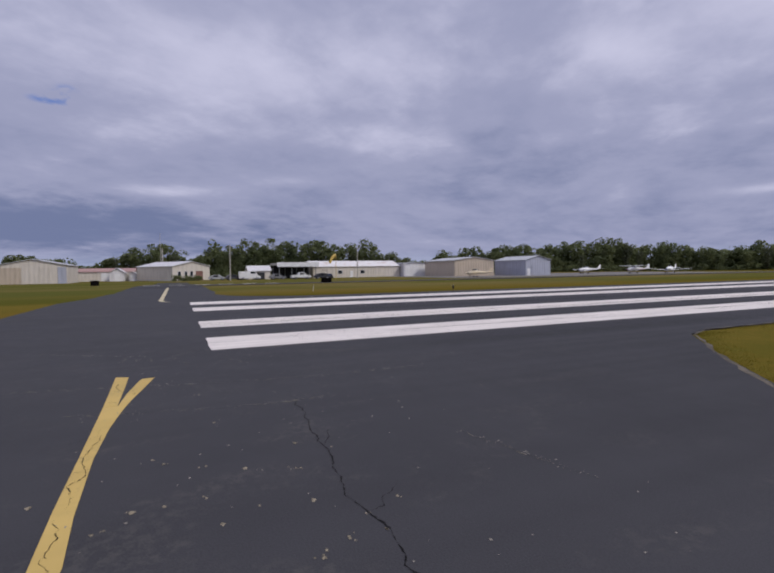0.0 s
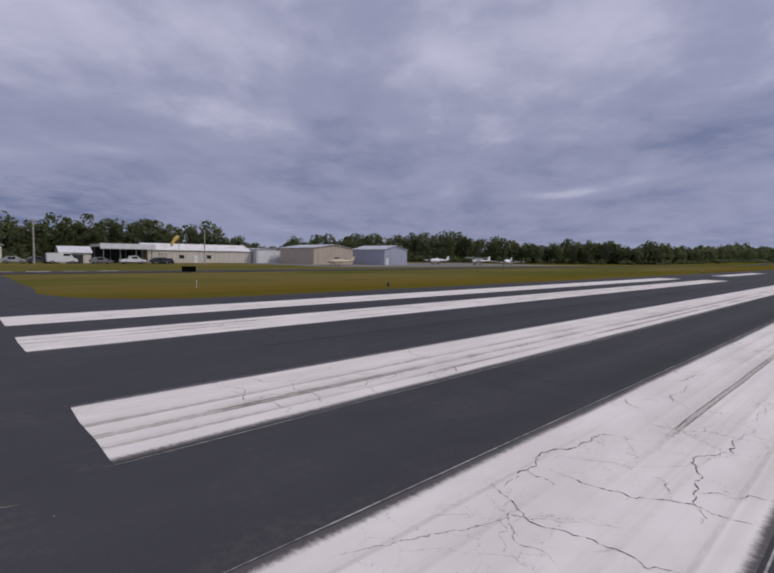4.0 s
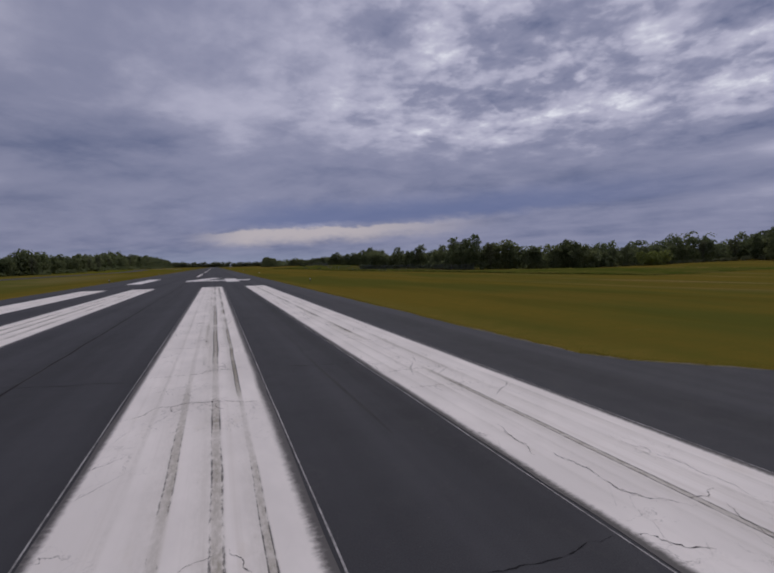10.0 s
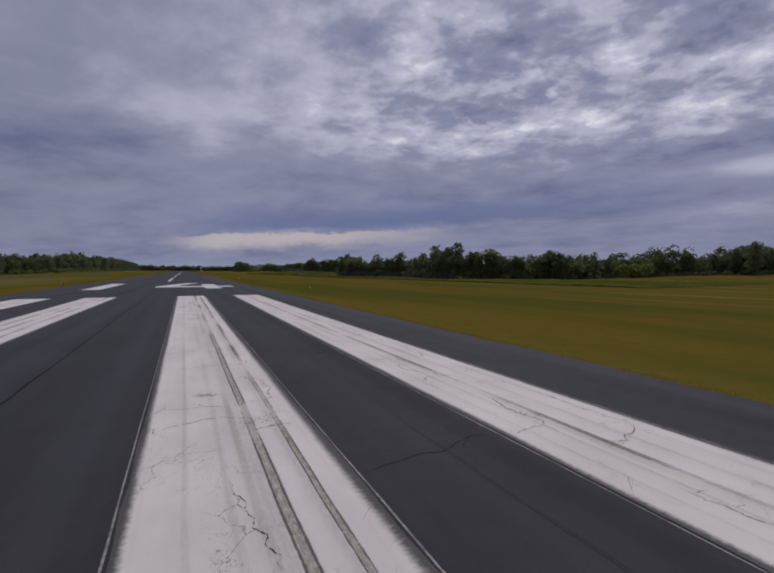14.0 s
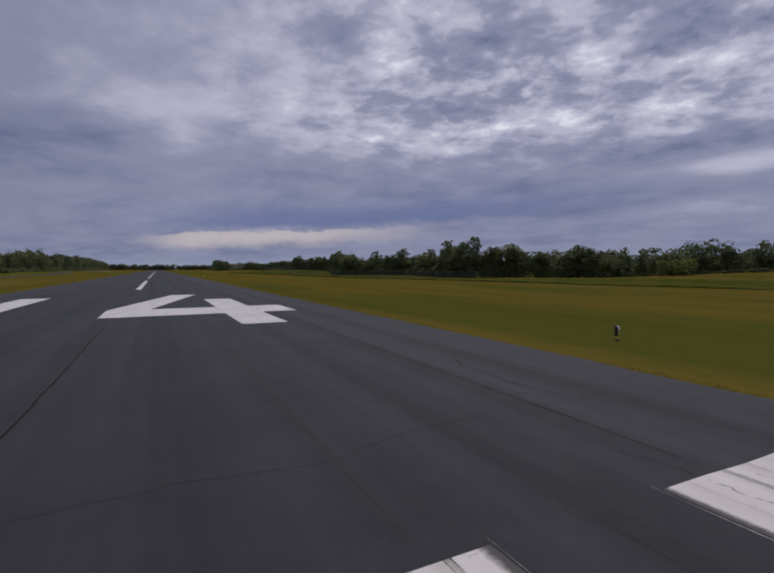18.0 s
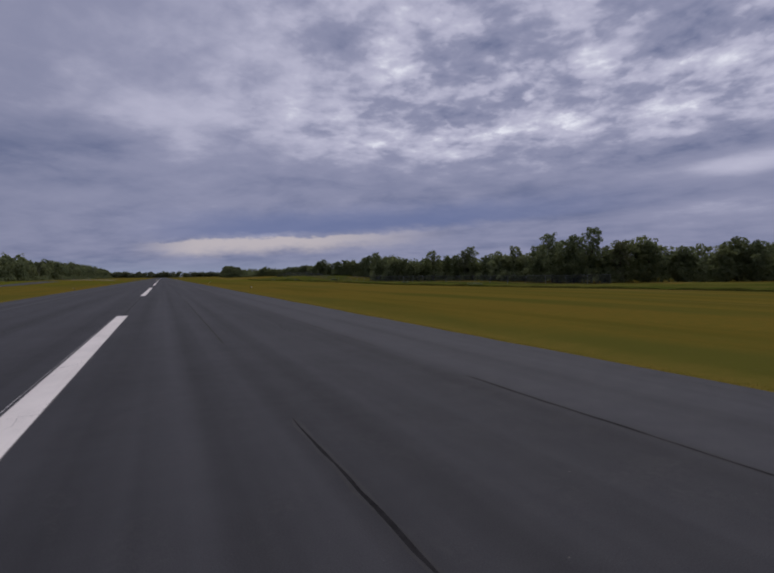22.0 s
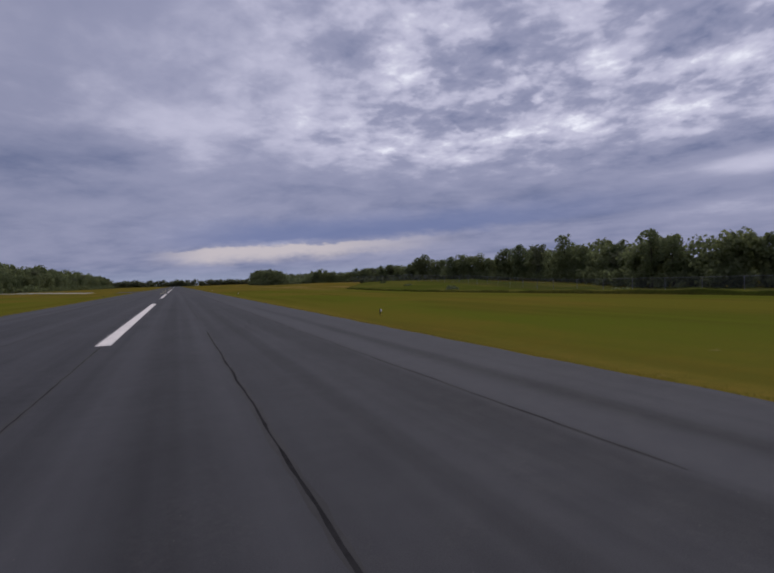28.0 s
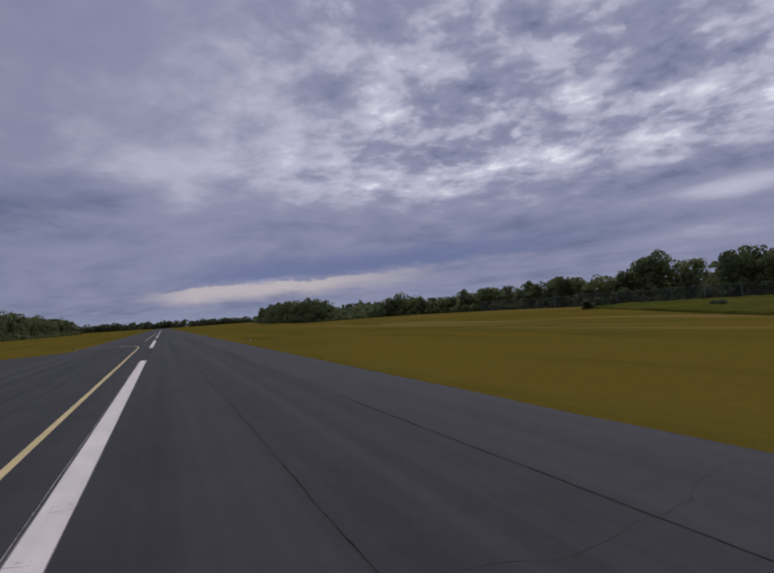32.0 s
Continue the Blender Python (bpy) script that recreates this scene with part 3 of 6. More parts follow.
RW = 9.15
right_edge = wavy([(RW, 520.0), (RW, 14.0)] + [(9.2, 9.6), (9.55, 8.7), (11.0, 7.0), (12.6, 5.4), (15.0, 4.3), (20.0, 3.7), (40.0, 3.5)], 0.06, 3)
left_edge = wavy([(-9.6, -5.3)] + [(-14.0, -4.6), (-20, -4.2), (-29.0, -4.2)], 0.08, 4) + wavy([(-29.0, 1.7), (-17.0, 1.8)] + arc(-14.5, 6.8, 5.2, 270, 355, 6) + [(-RW, 12.0), (-RW, 430.0)], 0.06, 5)
slab("runway", right_edge + [(40.0, -5.6), (9.6, -5.4)] + left_edge + [(-RW, 520.0)], ASPHALT, "dark grey asphalt runway with sealed joints and cracks")
slab("far_runway", [(RW, 520.0), (RW, 1500.0), (-RW, 1500.0), (-RW, 520.0)], ASPHALT, "far length of the dark asphalt runway")


def draped(name, x0, x1, y0, y1, mat, label, step=3.0):
    cx = [x for x in xs if x0 < x < x1]
    cx = [x0] + cx + [x1]
    n = max(1, int((y1 - y0) / 8))
    cy = [y0 + (y1 - y0) * i / n for i in range(n + 1)]
    v = [(x, y, terrain(x, y) + 0.0) for y in cy for x in cx] + [(x, y, terrain(x, y) - 0.2) for y in cy for x in cx]
    k, off = len(cx), len(cx) * len(cy)
    f = [(j * k + i, j * k + i + 1, (j + 1) * k + i + 1, (j + 1) * k + i) for j in range(n) for i in range(k - 1)]
    for i in range(k - 1):
        f += [(i, off + i, off + i + 1, i + 1), (n * k + i + 1, off + n * k + i + 1, off + n * k + i, n * k + i)]
    for j in range(n):
        f += [(j * k, (j + 1) * k, off + (j + 1) * k, off + j * k), (j * k + k - 1, off + j * k + k - 1, off + (j + 1) * k + k - 1, (j + 1) * k + k - 1)]
    return tagged(mesh_object(name, v, f, mat), label, "pavement", kind="structure")


draped("taxiway", -96, -29.2, -4.2, 1.7, ASPHALT_OLD, "grey asphalt taxiway leading to the hangars")
draped("parallel_taxiway", -40.6, -34.5, 1.75, 330, ASPHALT_OLD, "narrow asphalt lane beside the runway")
draped("apron", -132, -66, 62, 176, plain("apron_concrete", (0.19, 0.175, 0.16), 0.9), "pale grey concrete apron before the hangars")
slab("exit_taxiway", [(-RW - 0.02, 466.0)] + [(-RW - 0.02, 428)] + arc(-18, 428, 8.8, 0, 80, 6) + [(-24, 437.5), (-24, 456)] + arc(-18, 466, 8.5, 270, 340, 5), ASPHALT_OLD, "asphalt exit taxiway branching off the runway", -0.004)
draped("old_exit_taxiway", -180, -24.05, 437.6, 456, plain("worn_concrete", (0.36, 0.34, 0.30), 0.9), "pale worn concrete taxiway leading off between the woods")

# ---- joints and cracks ----
CRACKS = new("pavement_cracks")
tagged(CRACKS, "black tar-sealed joints and cracks in the asphalt", "tar seal", kind="structure")


def ribbon(name, pts, width, z, mat, parent, seed, vary=0.5):
    rnd = random.Random(seed)
    v, f = [], []
    for i, (x, y) in enumerate(pts):
        a, b = pts[max(i - 1, 0)], pts[min(i + 1, len(pts) - 1)]
        dx, dy = b[0] - a[0], b[1] - a[1]
        d = math.hypot(dx, dy) or 1
        w = width * 0.5 * (1 + rnd.uniform(-vary, vary))
        if i in (0, len(pts) - 1):
            w *= 0.25
        v += [(x - dy / d * w, y + dx / d * w, z), (x + dy / d * w, y - dx / d * w, z)]
    f = [(2 * i, 2 * i + 1, 2 * i + 3, 2 * i + 2) for i in range(len(pts) - 1)]
    return mesh_object(name, v, f, mat, parent)


def meander(p, q, step, amp, seed, drift=0.6):
    rnd = random.Random(seed)
    n = max(2, int(math.hypot(q[0] - p[0], q[1] - p[1]) / step))
    dx, dy = (q[0] - p[0]), (q[1] - p[1])
    d = math.hypot(dx, dy)
    off, out = 0.0, []
    for i in range(n + 1):
        t = i / n
        out.append((p[0] + dx * t - dy / d * off, p[1] + dy * t + dx / d * off))
        off = off * drift + rnd.uniform(-amp, amp)
    return out


STAIN = plain("seam_stain", (0.037, 0.0355, 0.036), 0.95, 0, 0.12, 5)
FAINT = plain("faint_seam", (0.034, 0.033, 0.034), 0.95, 0, 0.15, 8)


def jagged(p, q, rough, rnd, least=0.03):
    """A broken line from p to q, as cracks run: ever smaller kinks."""
    d = math.hypot(q[0] - p[0], q[1] - p[1])
    if d < least:
        return [p, q]
    t, off = rnd.uniform(0.35, 0.65), rnd.gauss(0, rough) * d
    mid = (p[0] + (q[0] - p[0]) * t - (q[1] - p[1]) / d * off, p[1] + (q[1] - p[1]) * t + (q[0] - p[0]) / d * off)
    return jagged(p, mid, rough, rnd, least)[:-1] + jagged(mid, q, rough, rnd, least)


def crack(route, width, z, mat, parent, seed, rough=0.10, least=0.03, branches=0):
    """One crack along a route, of uneven width, and its side branches."""
    rnd = random.Random(seed)
    pts = sum((jagged(a, b, rough, rnd, least)[:-1] for a, b in zip(route, route[1:])), []) + [route[-1]]
    v, n = [], len(pts)
    for i, (x, y) in enumerate(pts):
        a, b = pts[max(i - 1, 0)], pts[min(i + 1, n - 1)]
        d = math.hypot(b[0] - a[0], b[1] - a[1]) or 1
        w = width * 0.5 * rnd.choice((0.08, 0.3, 0.7, 1.0, 1.0, 1.5)) * min(1.0, 0.2 + 4 * i / n, 0.2 + 4 * (n - 1 - i) / n)
        v += [(x - (b[1] - a[1]) / d * w, y + (b[0] - a[0]) / d * w, z), (x + (b[1] - a[1]) / d * w, y - (b[0] - a[0]) / d * w, z)]
    mesh_object("crack", v, [(2 * i, 2 * i + 1, 2 * i + 3, 2 * i + 2) for i in range(n - 1)], mat, parent)
    for k in range(branches):
        x, y = rnd.choice(pts)
        a, run = rnd.uniform(0, math.tau), rnd.uniform(0.15, 0.55)
        crack([(x, y), (x + math.cos(a) * run, y + math.sin(a) * run)], width * 0.6, z, mat, parent, seed * 7 + k, rough * 1.4, least)


for k, x in enumerate((-6.1, -3.05, 0.0, 3.05, 6.1)):
    y, rnd = (3.0 if x == 0.0 else 46.0), random.Random(k)
    while y < 480:
        run = rnd.uniform(7, 34)
        line = meander((x + rnd.uniform(-0.05, 0.05), y), (x + rnd.uniform(-0.05, 0.05), y + run), 0.3, 0.012, k * 50 + int(y))
        ribbon("joint_stain", line, rnd.uniform(0.06, 0.12), 0.0010, STAIN, CRACKS, k + 3, 0.35)
        ribbon("joint", line, rnd.uniform(0.017, 0.034), 0.0015, FAINT if 40 < y < 85 and 0 <= x < 4 else TAR, CRACKS, k)
        y += run + (rnd.uniform(1.0, 9.0) if rnd.random() < 0.6 else 0.0)
CLOSE_CRACKS = (
    ([(3.27, 161.87), (4.45, 161.85), (5.07, 161.95), (6.08, 162.2)], 0.034),
    ([(6.1, 223.66), (7.0, 223.6), (8.6, 223.75)], 0.028),
    ([(3.5, 33.4), (3.89, 33.48), (4.69, 33.42), (5.3, 33.35)], 0.022),
    ([(4.41, 290.3), (4.9, 290.47), (5.72, 290.5)], 0.022),
    ([(2.98, 237.3), (2.96, 234.12), (3.66, 233.95), (4.9, 233.83)], 0.024),
    ([(6.32, 152.55), (7.17, 152.74), (8.16, 152.89)], 0.022),
    ([(3.9, 10.72), (4.57, 10.6), (5.25, 10.45)], 0.030),
    ([(-1.0, 11.0), (1.25, 10.72), (1.75, 10.5)], 0.022),
    ([(3.54, 4.91), (3.91, 4.83), (4.36, 4.76), (4.76, 4.74), (5.20, 4.80)], 0.013), ([(3.54, 4.22), (3.9, 4.16), (4.6, 4.05)], 0.010),
    ([(3.0, 54.5), (3.59, 54.5), (4.11, 54.55), (4.9, 54.65), (6.05, 54.7)], 0.034), ([(-0.1, 58.2), (1.26, 57.6), (2.57, 57.1)], 0.016),
    ([(3.6, 15.0), (3.99, 15.1), (4.47, 15.15), (5.12, 15.4)], 0.022), ([(0.3, 364.6), (1.68, 363.74), (3.11, 362.89), (4.61, 362.5), (6.06, 361.8)], 0.030), ([(2.62, 96.25), (4.07, 95.3), (5.56, 94.8)], 0.022),
    ([(6.16, 325.7), (6.8, 325.74)], 0.026), ([(-1.6, 333.4), (0.05, 332.4)], 0.020),
    ([(6.1, 148.5), (7.6, 150.2)], 0.02),
    ([(3.05, 335.5), (6.1, 336.4)], 0.03))
rnd = random.Random(8)
for y in (20.5, 31.0, 36.5, 47.5, 56.0, 70.0, 92.0, 101.0, 117.0, 131.5, 149.0, 166.0, 180.0, 197.0, 223.5, 236.0, 250.5, 277.0, 291.0, 306.0, 312.0, 333.0, 348.0, 364.0, 371.5, 398.0, 420.0):
    a, b = sorted((rnd.choice((-9.0, -6.1, -3.05, 0.0)), rnd.choice((3.05, 6.1, 9.0))))
    crack([(a, y), (b, y + rnd.uniform(-1.4, 1.4))], rnd.uniform(0.010, 0.018), 0.002, FAINT if 40 < y < 60 or rnd.random() < 0.5 else TAR, CRACKS, int(y), 0.05, 0.12, 1)
    if rnd.random() < 0.4:
        c = rnd.uniform(3.2, 8.0)
        crack([(c, y), (c + rnd.uniform(-1, 1.5), y + rnd.uniform(1.5, 5))], 0.020, 0.002, TAR, CRACKS, int(y) + 1, 0.08, 0.12)
for k, (route, wide) in enumerate(CLOSE_CRACKS):
    crack(route, wide * 0.75, 0.0022, TAR, CRACKS, 900 + k, 0.07, 0.06, 1)
crack([(10.3, 0.62), (11.31, 0.52), (11.8, 0.50), (12.35, 0.47), (12.71, 0.41), (13.1, 0.42), (13.65, 0.40), (15.5, 0.3)], 0.010, 0.0022, TAR, CRACKS, 77, 0.07, 0.03, 3)
# crazed asphalt where the taxiway meets the runway
pale = plain("crack_filler", (0.22, 0.20, 0.13), 0.9, 0, 0.25, 12)
PALE_SEAMS = (
    ([(8.9, -2.6), (9.35, -0.71), (9.55, 0.03), (9.7, 1.06), (9.72, 1.79), (9.7, 2.62)], 0.020),
    ([(10.3, -1.5), (10.52, -0.68), (10.67, -0.05), (10.72, 0.54), (10.69, 1.02)], 0.016),
    ([(6.58, -1.94), (6.97, -1.22), (7.13, -0.86)], 0.012), ([(6.99, -1.22), (7.32, -1.29), (7.69, -1.3)], 0.018),
    ([(7.39, -1.14), (7.5, -0.8), (7.48, -0.57), (7.24, -0.53), (7.01, -0.38), (6.85, -0.06)], 0.014),
    ([(7.48, -0.57), (7.75, -0.52), (7.89, -0.4), (8.21, -0.4)], 0.014), ([(7.92, 0.21), (8.22, 0.33), (8.53, 0.45)], 0.012),
    ([(6.0, -2.8), (6.8, -1.46)], 0.012), ([(9.4, -3.2), (11.6, -3.0), (14.0, -3.3)], 0.010), ([(12.2, 1.6), (13.4, 1.9)], 0.010))
for run, wide in PALE_SEAMS:
    for p0, p1 in zip(run, run[1:]):
        line = meander(p0, p1, 0.035, 0.012, int(p0[0] * 97 + p0[1] * 13), 0.85)
        ribbon("crack", line, wide * 0.18, 0.0018, TAR, CRACKS, int(p0[1] * 7), 0.6)
        at = 0
        while at < len(line) - 3:
            n = rnd.randint(2, 4)
            if rnd.random() < 0.85:
                ribbon("crack_filler", line[at:at + n], wide * rnd.uniform(0.2, 0.8), 0.0026, pale, CRACKS, at, 0.9)
            at += n + rnd.randint(0, 2)
for k in range(10):
    x, y = rnd.uniform(3, 15), rnd.uniform(-4.5, 0.6)
    a, run = rnd.uniform(0, math.tau), rnd.uniform(0.2, 0.7)
    ribbon("crack", meander((x, y), (x + math.cos(a) * run, y + math.sin(a) * run), 0.06, 0.03, 300 + k, 0.8), 0.009, 0.002, pale if k % 3 else TAR, CRACKS, k, 0.9)


sand = plain("sandy_edge", (0.16, 0.135, 0.10), 0.95, 0, 0.3, 9)
rim_line = [(9.16, 14.0), (9.2, 9.6), (9.55, 8.7), (11.0, 7.0), (12.6, 5.4), (15.0, 4.3), (20.0, 3.7)]
for p0, p1 in zip(rim_line, rim_line[1:]):
    ribbon("sandy_edge", meander(p0, p1, 0.25, 0.03, int(p0[1] * 11)), 0.065, 0.0024, sand, CRACKS, int(p0[1] * 3), 0.8)

# ---- painted markings ----
Z0, Z1 = -0.002, 0.004
STRIPES = ((-7.01, -5.26), (-3.505, -1.753), (1.753, 3.505), (5.26, 7.01))


def ragged(x0, x1, y0, y1, amp, seed, step=0.5):
    return wavy([(x0, y0), (x1, y0), (x1, y1), (x0, y1), (x0, y0)], amp, seed, step)[:-1]


OUTLINE = plain("old_paint_outline", (0.40, 0.38, 0.37), 0.8, 0, 0.32, 14)
for k, (x0, x1) in enumerate(STRIPES):
    stripe = part("threshold_stripe", prism(ragged(x0, x1, 0.0, 45.72, 0.012, k), Z0, Z1), WHITE_PAINT)
    tagged(stripe, "broad white threshold stripe, cracked and scuffed paint on asphalt", "runway marking", "threshold stripes")
    for x in (x0 - 0.030, x1 + 0.034):
        ribbon("outline", meander((x, -0.05), (x, 45.8), 0.9, 0.006, k + 70), 0.013, 0.002, OUTLINE, stripe, k, 0.3)
rnd = random.Random(41)
for k, (x0, x1) in enumerate(STRIPES):
    n = 22 if x0 > 0 else 9
    stripe = [o for o in bpy.data.objects if o.name.startswith("threshold_stripe")][k]
    for q in range(n):
        y = 1.5 + 44.0 * ((q + rnd.random()) / n) ** 1.5
        if x0 > 0 and 3.0 < y < 7.0:
            continue
        a, c = x0 + 0.08, x1 - 0.08
        if rnd.random() < 0.55:
            a, c = (a, rnd.uniform(x0 + 0.5, c)) if rnd.random() < 0.5 else (rnd.uniform(a, x1 - 0.6), c)
        crack([(a, y), (c, y + rnd.uniform(-0.25, 0.25))], rnd.uniform(0.005, 0.010), 0.0062, TAR, stripe, 500 + q + 40 * k, 0.11, 0.03, 1)
        if rnd.random() < 0.7:
            x = rnd.uniform(x0 + 0.3, x1 - 0.25)
            run = rnd.uniform(0.5, 2.6)
            crack([(x, y), (x + rnd.uniform(-0.25, 0.25), y + run)], rnd.uniform(0.005, 0.011), 0.0062, TAR, stripe, 700 + q + 40 * k, 0.13, 0.03, 1)
shown = [o for o in bpy.data.objects if o.name.startswith("threshold_stripe")]
for k, (own, route, wide, side) in enumerate((
        (2, [(1.85, 5.53), (2.01, 5.59), (2.46, 5.39), (2.69, 5.29), (2.95, 5.19), (3.09, 4.99), (3.44, 4.92)], 0.010, 2),
        (2, [(1.78, 4.83), (1.94, 4.77), (2.05, 4.67), (2.32, 4.59), (2.49, 4.59), (2.69, 4.54), (3.1, 4.44), (3.32, 4.29), (3.49, 4.22)], 0.013, 4),
        (2, [(2.64, 5.31), (2.65, 4.95), (2.67, 4.56)], 0.012, 2), (2, [(3.15, 4.45), (3.32, 4.29), (3.2, 4.22), (3.26, 3.95), (3.22, 3.65)], 0.016, 3),
        (2, [(2.51, 15.25), (2.59, 14.86), (2.62, 14.58), (2.67, 14.35), (2.66, 14.18), (2.69, 13.95)], 0.013, 3), (2, [(1.93, 18.15), (1.93, 17.67), (2.04, 16.35)], 0.008, 2),
        (2, [(2.45, 4.61), (2.5, 4.15), (2.44, 3.75)], 0.016, 3), (2, [(2.92, 5.55), (2.96, 5.05), (2.92, 4.65), (2.94, 3.75)], 0.012, 3),
        (3, [(5.29, 4.77), (5.4, 4.73), (5.5, 4.53), (5.64, 4.46)], 0.014, 1), (3, [(6.03, 4.95), (6.2, 4.92), (6.36, 4.99)], 0.012, 1),
        (3, [(5.68, 6.86), (5.61, 6.24), (5.52, 6.00)], 0.011, 1), (3, [(5.71, 6.01), (5.75, 5.63), (5.73, 5.17), (5.81, 5.01)], 0.011, 2),
        (3, [(6.09, 4.50), (6.09, 4.21), (6.1, 3.85)], 0.012, 2), (3, [(6.5, 6.15), (6.52, 5.55), (6.48, 4.75)], 0.008, 2))):
    crack(route, wide * 0.52, 0.0064, TAR, shown[own], 1200 + k, 0.10, 0.03, side // 2)
PATCH = asphalt_material("patch_asphalt", (0.037, 0.0365, 0.040))
for x0, x1, y0, y1 in ((1.9, 3.0, 235.7, 237.1), (3.1, 6.05, 326.8, 330.2), (-2.4, 2.2, 296.0, 297.3)):
    patch = part("asphalt_patch", prism(ragged(x0, x1, y0, y1, 0.02, int(y0)), -0.002, 0.0012), PATCH)
    tagged(patch, "slightly darker square repair patch in the asphalt", "patch", "asphalt patches")
for x in (4.4, -4.3):
    ribbon("joint", meander((x + 0.15, 7.0), (x, 45.5), 0.8, 0.03, 5), 0.035, 0.0015, FAINT, CRACKS, 5, 0.5)
four = tagged(new("runway_number"), "white painted figure 4 on the asphalt, scuffed by tyres", "runway number", "runway number figures")
part("stem", prism([(4.08, 59.5), (5.6, 59.5), (5.6, 63.93), (5.6, 67.5), (5.6, 74.0), (4.08, 74.0), (4.08, 67.5), (4.08, 63.93)], Z0, Z1), WHITE_FRESH, four)
part("crossbar", prism([(-0.5, 63.93), (4.077, 63.93), (4.077, 67.5), (1.24, 67.5), (-0.5, 67.5)], Z0, Z1), WHITE_FRESH, four)
part("crossbar_end", prism([(5.603, 63.93), (7.1, 63.93), (7.1, 67.5), (5.603, 67.5)], Z0, Z1), WHITE_FRESH, four)
part("diagonal", prism([(1.24, 67.503), (4.0, 80.1), (2.42, 80.1), (-0.5, 67.7), (-0.5, 67.503)], Z0, Z1), WHITE_FRESH, four)
crack([(4.2, 63.4), (4.32, 61.9), (4.40, 60.7), (4.50, 60.0), (4.46, 59.8)], 0.009, 0.0062, TAR, four, 61, 0.05, 0.05, 4)
crack([(4.10, 59.53), (4.24, 59.62), (4.36, 59.66)], 0.030, 0.0062, TAR, four, 62, 0.12, 0.04)
crack([(5.1, 66.5), (5.2, 64.0)], 0.005, 0.0062, TAR, four, 63, 0.06, 0.05, 2)
crack([(2.85, 78.95), (2.97, 77.99), (3.10, 77.20), (3.19, 76.62), (3.22, 76.43)], 0.0035, 0.0062, TAR, four, 64, 0.04, 0.05, 1)
one = tagged(new("runway_number"), "white painted figure 1 on the asphalt runway", "runway number", "runway number figures")
part("stroke", prism(ragged(-6.15, -4.62, 59.5, 80.0, 0.01, 12), Z0, Z1), WHITE_FRESH, one)
for k in range(20):
    y = 92.0 + 60.96 * k
    dash = part("centreline_dash", prism(ragged(-0.23, 0.23, y, y + 36.58, 0.012, 40 + k, 1.0), Z0, Z1), WHITE_PAINT)
    tagged(dash, "long white centreline dash, worn paint on asphalt", "runway marking", "centreline dashes")
    if k < 7:
        for x in (-0.265,):
            ribbon("outline", meander((x, y), (x, y + 36.58), 1.2, 0.006, k + 90), 0.014, 0.002, OUTLINE, dash, k, 0.3)


def line_paint(name, pts, width, mat, label, group=""):
    v, f = [], []
    for i, (x, y) in enumerate(pts):
        a, b = pts[max(i - 1, 0)], pts[min(i + 1, len(pts) - 1)]
        d = math.hypot(b[0] - a[0], b[1] - a[1])
        nx_, ny_ = -(b[1] - a[1]) / d * width / 2, (b[0] - a[0]) / d * width / 2
        v += [(x + nx_, y + ny_, Z0), (x + nx_, y + ny_, Z1), (x - nx_, y - ny_, Z1), (x - nx_, y - ny_, Z0)]
    for i in range(len(pts) - 1):
        a, b = 4 * i, 4 * i + 4
        f += [(a + 1, a + 2, b + 2, b + 1), (a, a + 1, b + 1, b), (a + 2, a + 3, b + 3, b + 2)]
    e = 4 * (len(pts) - 1)
    f += [(0, 3, 2, 1), (e, e + 1, e + 2, e + 3)]
    return tagged(mesh_object(name, v, f, mat), label, "taxi line", group)


fork = new("taxi_line")
tagged(fork, "worn yellow taxi line with a forked end on asphalt", "taxi line")
part("line", prism([(30, -1.45), (16, -1.22), (13, -1.16), (12.4, -1.18), (11.5, -1.19), (10.12, -1.21), (10.12, -1.0), (10.4, -1.03), (10.87, -1.07), (11.6, -1.09), (12.5, -1.06), (13, -1.02), (16, -1.07), (30, -1.30)], Z0, Z1), YELLOW_PAINT, fork)
part("fork_arm", prism([(10.117, -1.21), (8.63, -1.25), (8.70, -1.10), (9.4, -1.09), (10.11, -1.085)], Z0, Z1), YELLOW_PAINT, fork)
part("fork_arm", prism([(10.117, -1.079), (9.6, -1.04), (9.2, -0.99), (8.88, -0.94), (8.86, -0.80), (9.4, -0.885), (9.9, -0.97), (10.117, -1.0)], Z0, Z1), YELLOW_PAINT, fork)
for k, route in enumerate(([(9.95, -1.19), (9.98, -1.10)], [(10.9, -1.13), (11.7, -1.14), (12.4, -1.12)], [(12.5, -1.15), (12.9, -1.10)], [(9.0, -1.17), (9.5, -1.15)])):
    crack(route, 0.006, 0.0062, TAR, fork, 40 + k, 0.10, 0.03, 1)
line_paint("taxi_line", [(-8.05, -0.85), (-8.25, -1.08), (-9.0, -1.2), (-15, -1.2), (-29, -1.2)], 0.20, plain("pale_yellow_paint", (0.62, 0.54, 0.34), 0.8), "pale yellow taxi line on the far taxiway")
LANE_WHITE = plain("lane_white_paint", (0.66, 0.62, 0.56), 0.8)
for k in range(6):
    yy = -3.7 + 2.5 * k
    line_paint("lane_dash", [(-40.05, yy), (-40.05, yy + 1.6)], 0.55, LANE_WHITE, "pale dash at the edge of the taxi lane", "lane dashes").location.z = terrain(-40, 0) + 0.02
